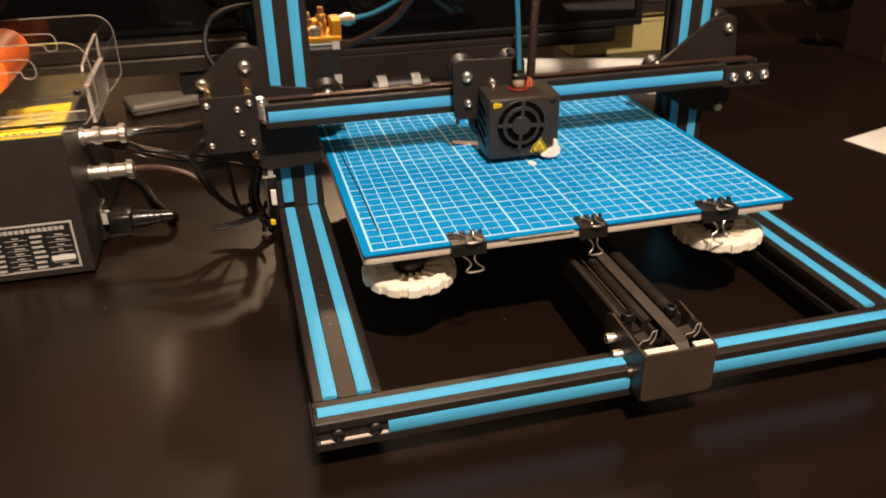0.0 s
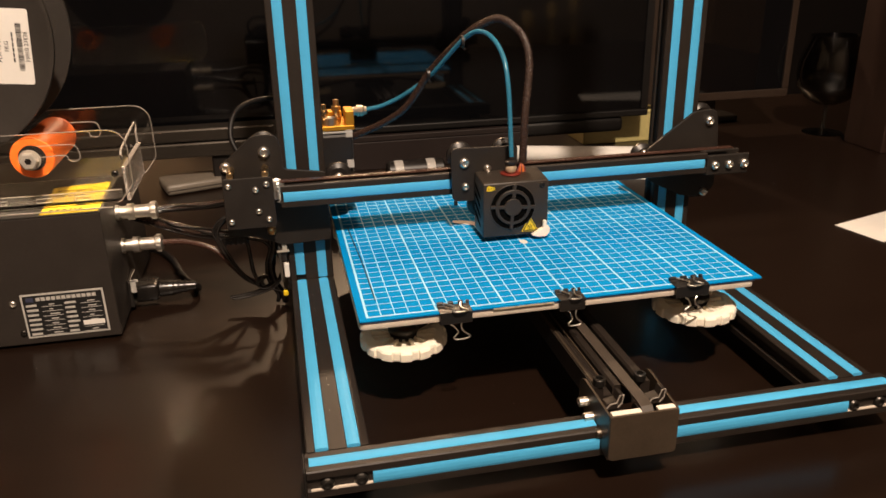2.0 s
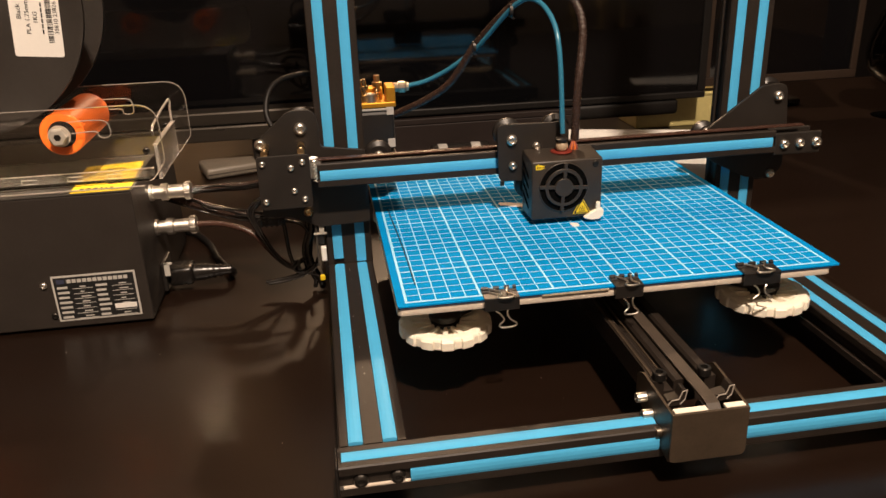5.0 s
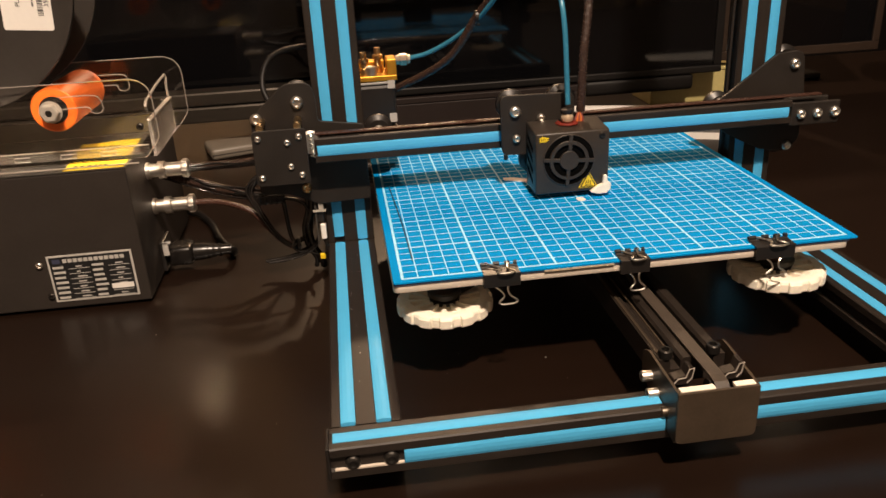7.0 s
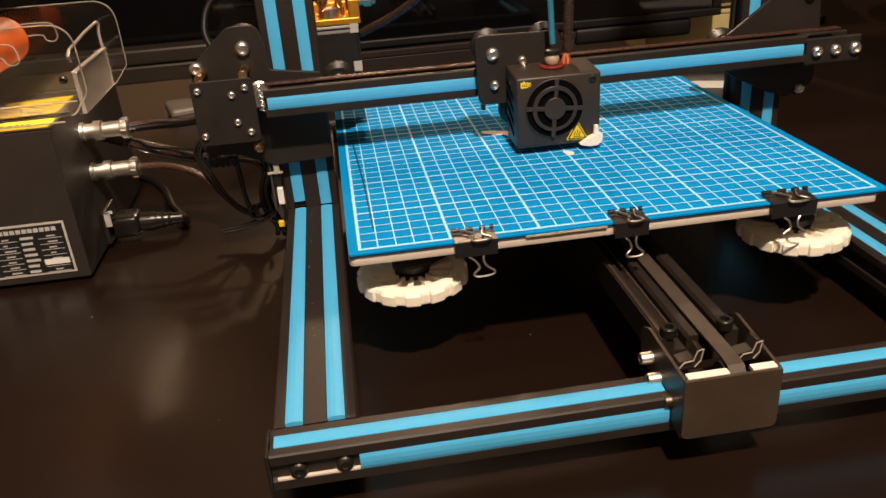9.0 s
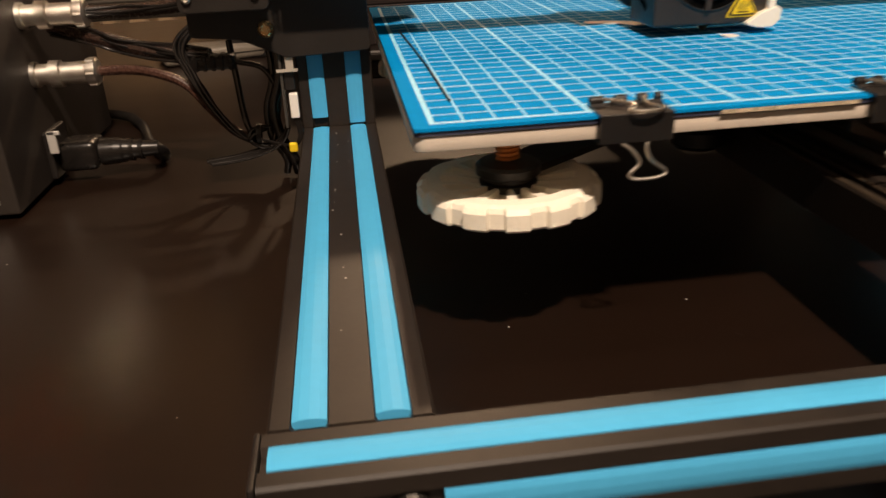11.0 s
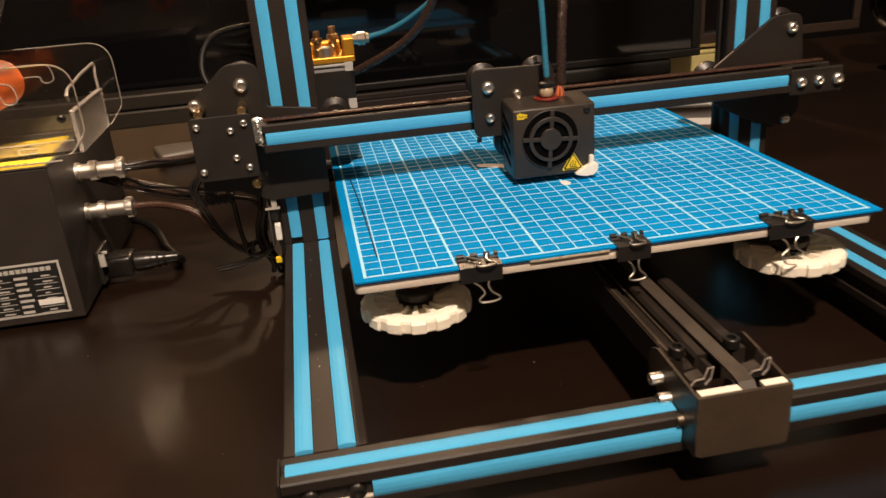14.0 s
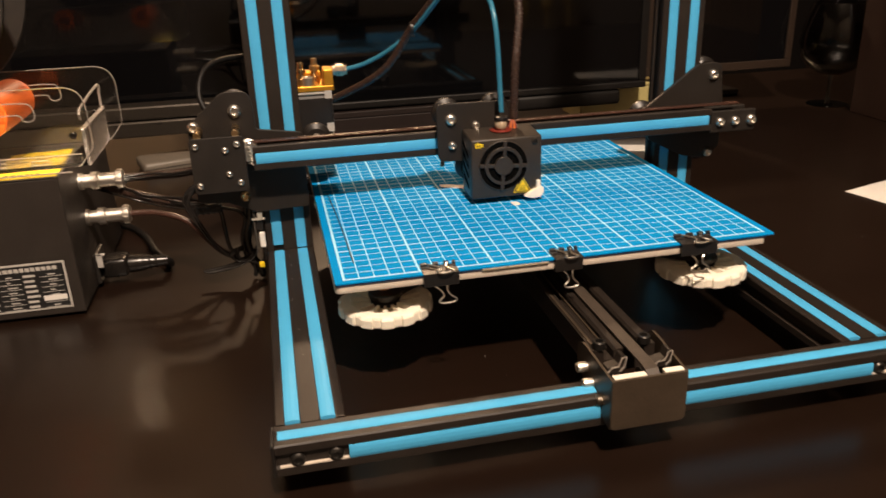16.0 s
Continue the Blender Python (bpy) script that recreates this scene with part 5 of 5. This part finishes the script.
part("stand_base", box((0.640, 0.838, 0.0), (0.800, 0.90, 0.012), 0.004), M_BLACKPL, um)
part("stand_arm", box((0.675, 0.800, 0.004), (0.715, 0.842, 0.0118), 0.002), M_BLACKPL, um)

rk = tagged(empty("wooden_rack", (0.97, 0.62, 0)), "dark brown wooden rack with paler drawer fronts on the table", "rack")
part("side_panel", box((0.884, 0.562, 0.0), (0.896, 0.650, 0.300), 0.0015), M_RACK, rk)
part("back_panel", box((0.8962, 0.640, 0.0), (1.12, 0.650, 0.300), 0.0015), M_RACK, rk)
part("top_panel", box((0.884, 0.562, 0.3002), (1.12, 0.650, 0.310), 0.0015), M_RACK, rk)
for k in range(4):
    part("drawer_front", box((0.8975, 0.566, 0.008 + 0.034 * k), (1.115, 0.574, 0.037 + 0.034 * k), 0.002), M_DRAWER, rk, "paler wooden drawer front")
    part("shelf", box((0.8962, 0.5745, 0.0375 + 0.034 * k), (1.115, 0.6398, 0.0410 + 0.034 * k)), M_RACK, rk)

b = tagged(empty("storage_box", (0.55, 0.79, 0)), "khaki cardboard box standing under the monitor edge", "box")
part("box_body", box((0.455, 0.7480, 0.0), (0.625, 0.83, 0.048), 0.002), M_KHAKI, b)
part("box_lid", box((0.453, 0.7465, 0.0482), (0.627, 0.832, 0.0545), 0.002), M_KHAKI, b)

r = tagged(empty("paper_roll", (0.43, 0.64, 0)), "white rolled paper tube lying on the table", "paper roll")
bm = rev([(0.0085, 0), (0.0120, 0), (0.0125, 0.001), (0.0125, 0.2590), (0.0120, 0.26), (0.0085, 0.26), (0.0085, 0)], "x", (0, 0, 0), 28)
bmesh.ops.transform(bm, matrix=Matrix.Translation((0.300, 0.685, 0.0126)) @ Matrix.Rotation(radians(-18), 4, "Z"), verts=bm.verts)
part("rolled_sheet", bm, M_WHITE, r, smooth=True)
bm = extrude([(0.0, 0.0), (0.22, -0.02), (0.235, 0.012), (0.01, 0.03)], "z", 0.0004, 0.0012)
bmesh.ops.transform(bm, matrix=Matrix.Translation((0.30, 0.60, 0)) @ Matrix.Rotation(radians(-18), 4, "Z"), verts=bm.verts)
part("loose_sheet", bm, M_WHITE, r)

k = tagged(empty("flat_case", (-0.17, 0.66, 0)), "flat grey case lying on the table under the monitor", "case")
bm = box((-0.055, -0.03, 0.0005), (0.060, 0.03, 0.0165), 0.005, 3)
bmesh.ops.transform(bm, matrix=Matrix.Translation((-0.170, 0.675, 0)) @ Matrix.Rotation(radians(18), 4, "Z"), verts=bm.verts)
part("case_shell", bm, M_CASE, k, smooth=True)
bm = box((-0.054, -0.0305, 0.0075), (0.059, -0.0290, 0.0085))
bmesh.ops.transform(bm, matrix=Matrix.Translation((-0.170, 0.675, 0)) @ Matrix.Rotation(radians(18), 4, "Z"), verts=bm.verts)
part("case_seam", bm, M_BLACKPL, k)

g = tagged(empty("banded_case", (0.14, 0.61, 0)), "small black case with two pale bands on the table", "case")
part("case_barrel", rod(0.016, 0.085, "x", (0.098, 0.615, 0.0162), 24, 0.003), M_BLACKPL, g, smooth=True)
for x in (0.108, 0.155):
    part("band", rod(0.0166, 0.014, "x", (x, 0.615, 0.0162), 24, 0.001), M_GREY, g, "pale band", smooth=True)

tagged(part("paper_sheet", extrude([(0.597, 0.2885), (0.612, 0.2255), (0.900, 0.2400), (0.885, 0.3750)], "z", 0.0006, 0.0010), M_WHITE), "sheet of white paper lying on the dark table", "paper")


def goblet(x, y):
    g = tagged(empty("wine_glass", (x, y, 0)), "dark-tinted stemmed wine glass at the back of the table", "glass")
    bowl = [(0.0035, 0.050), (0.016, 0.0515), (0.032, 0.0600), (0.0430, 0.0740), (0.0475, 0.0920), (0.0460, 0.1100), (0.0400, 0.1300), (0.0345, 0.1440)]
    bowl = [(r * 1.18, 0.05 + (h - 0.05) * 1.25) for r, h in bowl]
    inner = [(r - 0.0011, h + 0.0004) for r, h in bowl[:0:-1]] + [(0, 0.0524)]
    part("bowl", rev([(0, 0.0500)] + bowl + inner, "z", (x, y, 0), 48), M_DECANTER, g, smooth=True)
    part("stem", rev([(0, 0.0042), (0.0060, 0.0042), (0.0036, 0.010), (0.0031, 0.030), (0.0034, 0.0498), (0, 0.0498)], "z", (x, y, 0), 20), M_DECANTER, g, smooth=True)
    part("foot", rev([(0, 0.0004), (0.033, 0.0004), (0.0335, 0.0012), (0.020, 0.0024), (0.0062, 0.0040), (0, 0.0040)], "z", (x, y, 0), 40), M_DECANTER, g, smooth=True)


goblet(0.890, 0.715)


# unseen far side of the room, added for the dark screens to mirror
sd = tagged(empty("sideboard", (1.65, -2.45, -0.75)), "oak sideboard with gold vessels against the far wall", "sideboard")
part("sideboard_body", box((1.0, -2.75, -0.72), (2.2, -2.35, -0.5302), 0.004), M_SIDEBOARD, sd)
part("sideboard_top", box((0.98, -2.77, -0.53), (2.22, -2.33, -0.505), 0.004), M_SIDEBOARD, sd)
for x in (1.05, 2.15):
    for y in (-2.7, -2.4):
        part("sideboard_leg", box((x - 0.02, y - 0.02, -0.75), (x + 0.02, y + 0.02, -0.7202), 0.002), M_SIDEBOARD, sd)
tr = tagged(empty("serving_tray", (1.78, -2.42, -0.505)), "pale flat tray lying on the oak sideboard", "tray")
part("tray_board", box((1.61, -2.54, -0.5048), (1.94, -2.36, -0.470), 0.006), M_WHITE, tr)


def vessel(profile, x, y, label):
    tagged(part("gold_vessel", rev(profile, "z", (x, y, 0), 28), M_JAR, smooth=True), label, "vessel", "vessels on the sideboard")


vessel([(0, -0.4698), (0.055, -0.4698), (0.050, -0.455), (0.018, -0.435), (0.020, -0.385), (0.060, -0.365), (0.105, -0.325), (0.120, -0.270), (0.112, -0.270), (0.095, -0.320), (0.050, -0.352), (0, -0.356)], 1.87, -2.45, "gold footed bowl standing on the pale tray")
vessel([(0, -0.4698), (0.040, -0.4698), (0.052, -0.430), (0.048, -0.360), (0.022, -0.320), (0.030, -0.295), (0.024, -0.295), (0.016, -0.318), (0, -0.33)], 1.67, -2.45, "small gold vase standing on the pale tray")
for x, top in ((1.55, -0.02), (1.68, 0.01), (1.40, -0.06)):
    vessel([(0, -0.5048), (0.050, -0.5048), (0.046, -0.490), (0.009, -0.475), (0.008, top - 0.10), (0.030, top - 0.085), (0.034, top - 0.03), (0.024, top), (0.018, top), (0.026, top - 0.03), (0, top - 0.075)], x, -2.60, "tall gold candle holder on the oak sideboard")
wd = tagged(empty("wardrobe", (2.62, -2.55, -0.75)), "brown wooden wardrobe standing against the far wall", "wardrobe")
part("wardrobe_body", box((2.38, -2.78, -0.75), (2.87, -2.22, 1.55), 0.004), M_SIDEBOARD, wd)
for x0, x1 in ((2.385, 2.623), (2.627, 2.865)):
    door = part("wardrobe_door", box((x0, -2.2198, -0.70), (x1, -2.200, 1.53), 0.003), M_SIDEBOARD, wd)
    part("wardrobe_handle", box((x1 - 0.035 if x0 < 2.5 else x0 + 0.023, -2.1998, 0.30), (x1 - 0.023 if x0 < 2.5 else x0 + 0.035, -2.175, 0.45), 0.003), M_DARKBOLT, door)
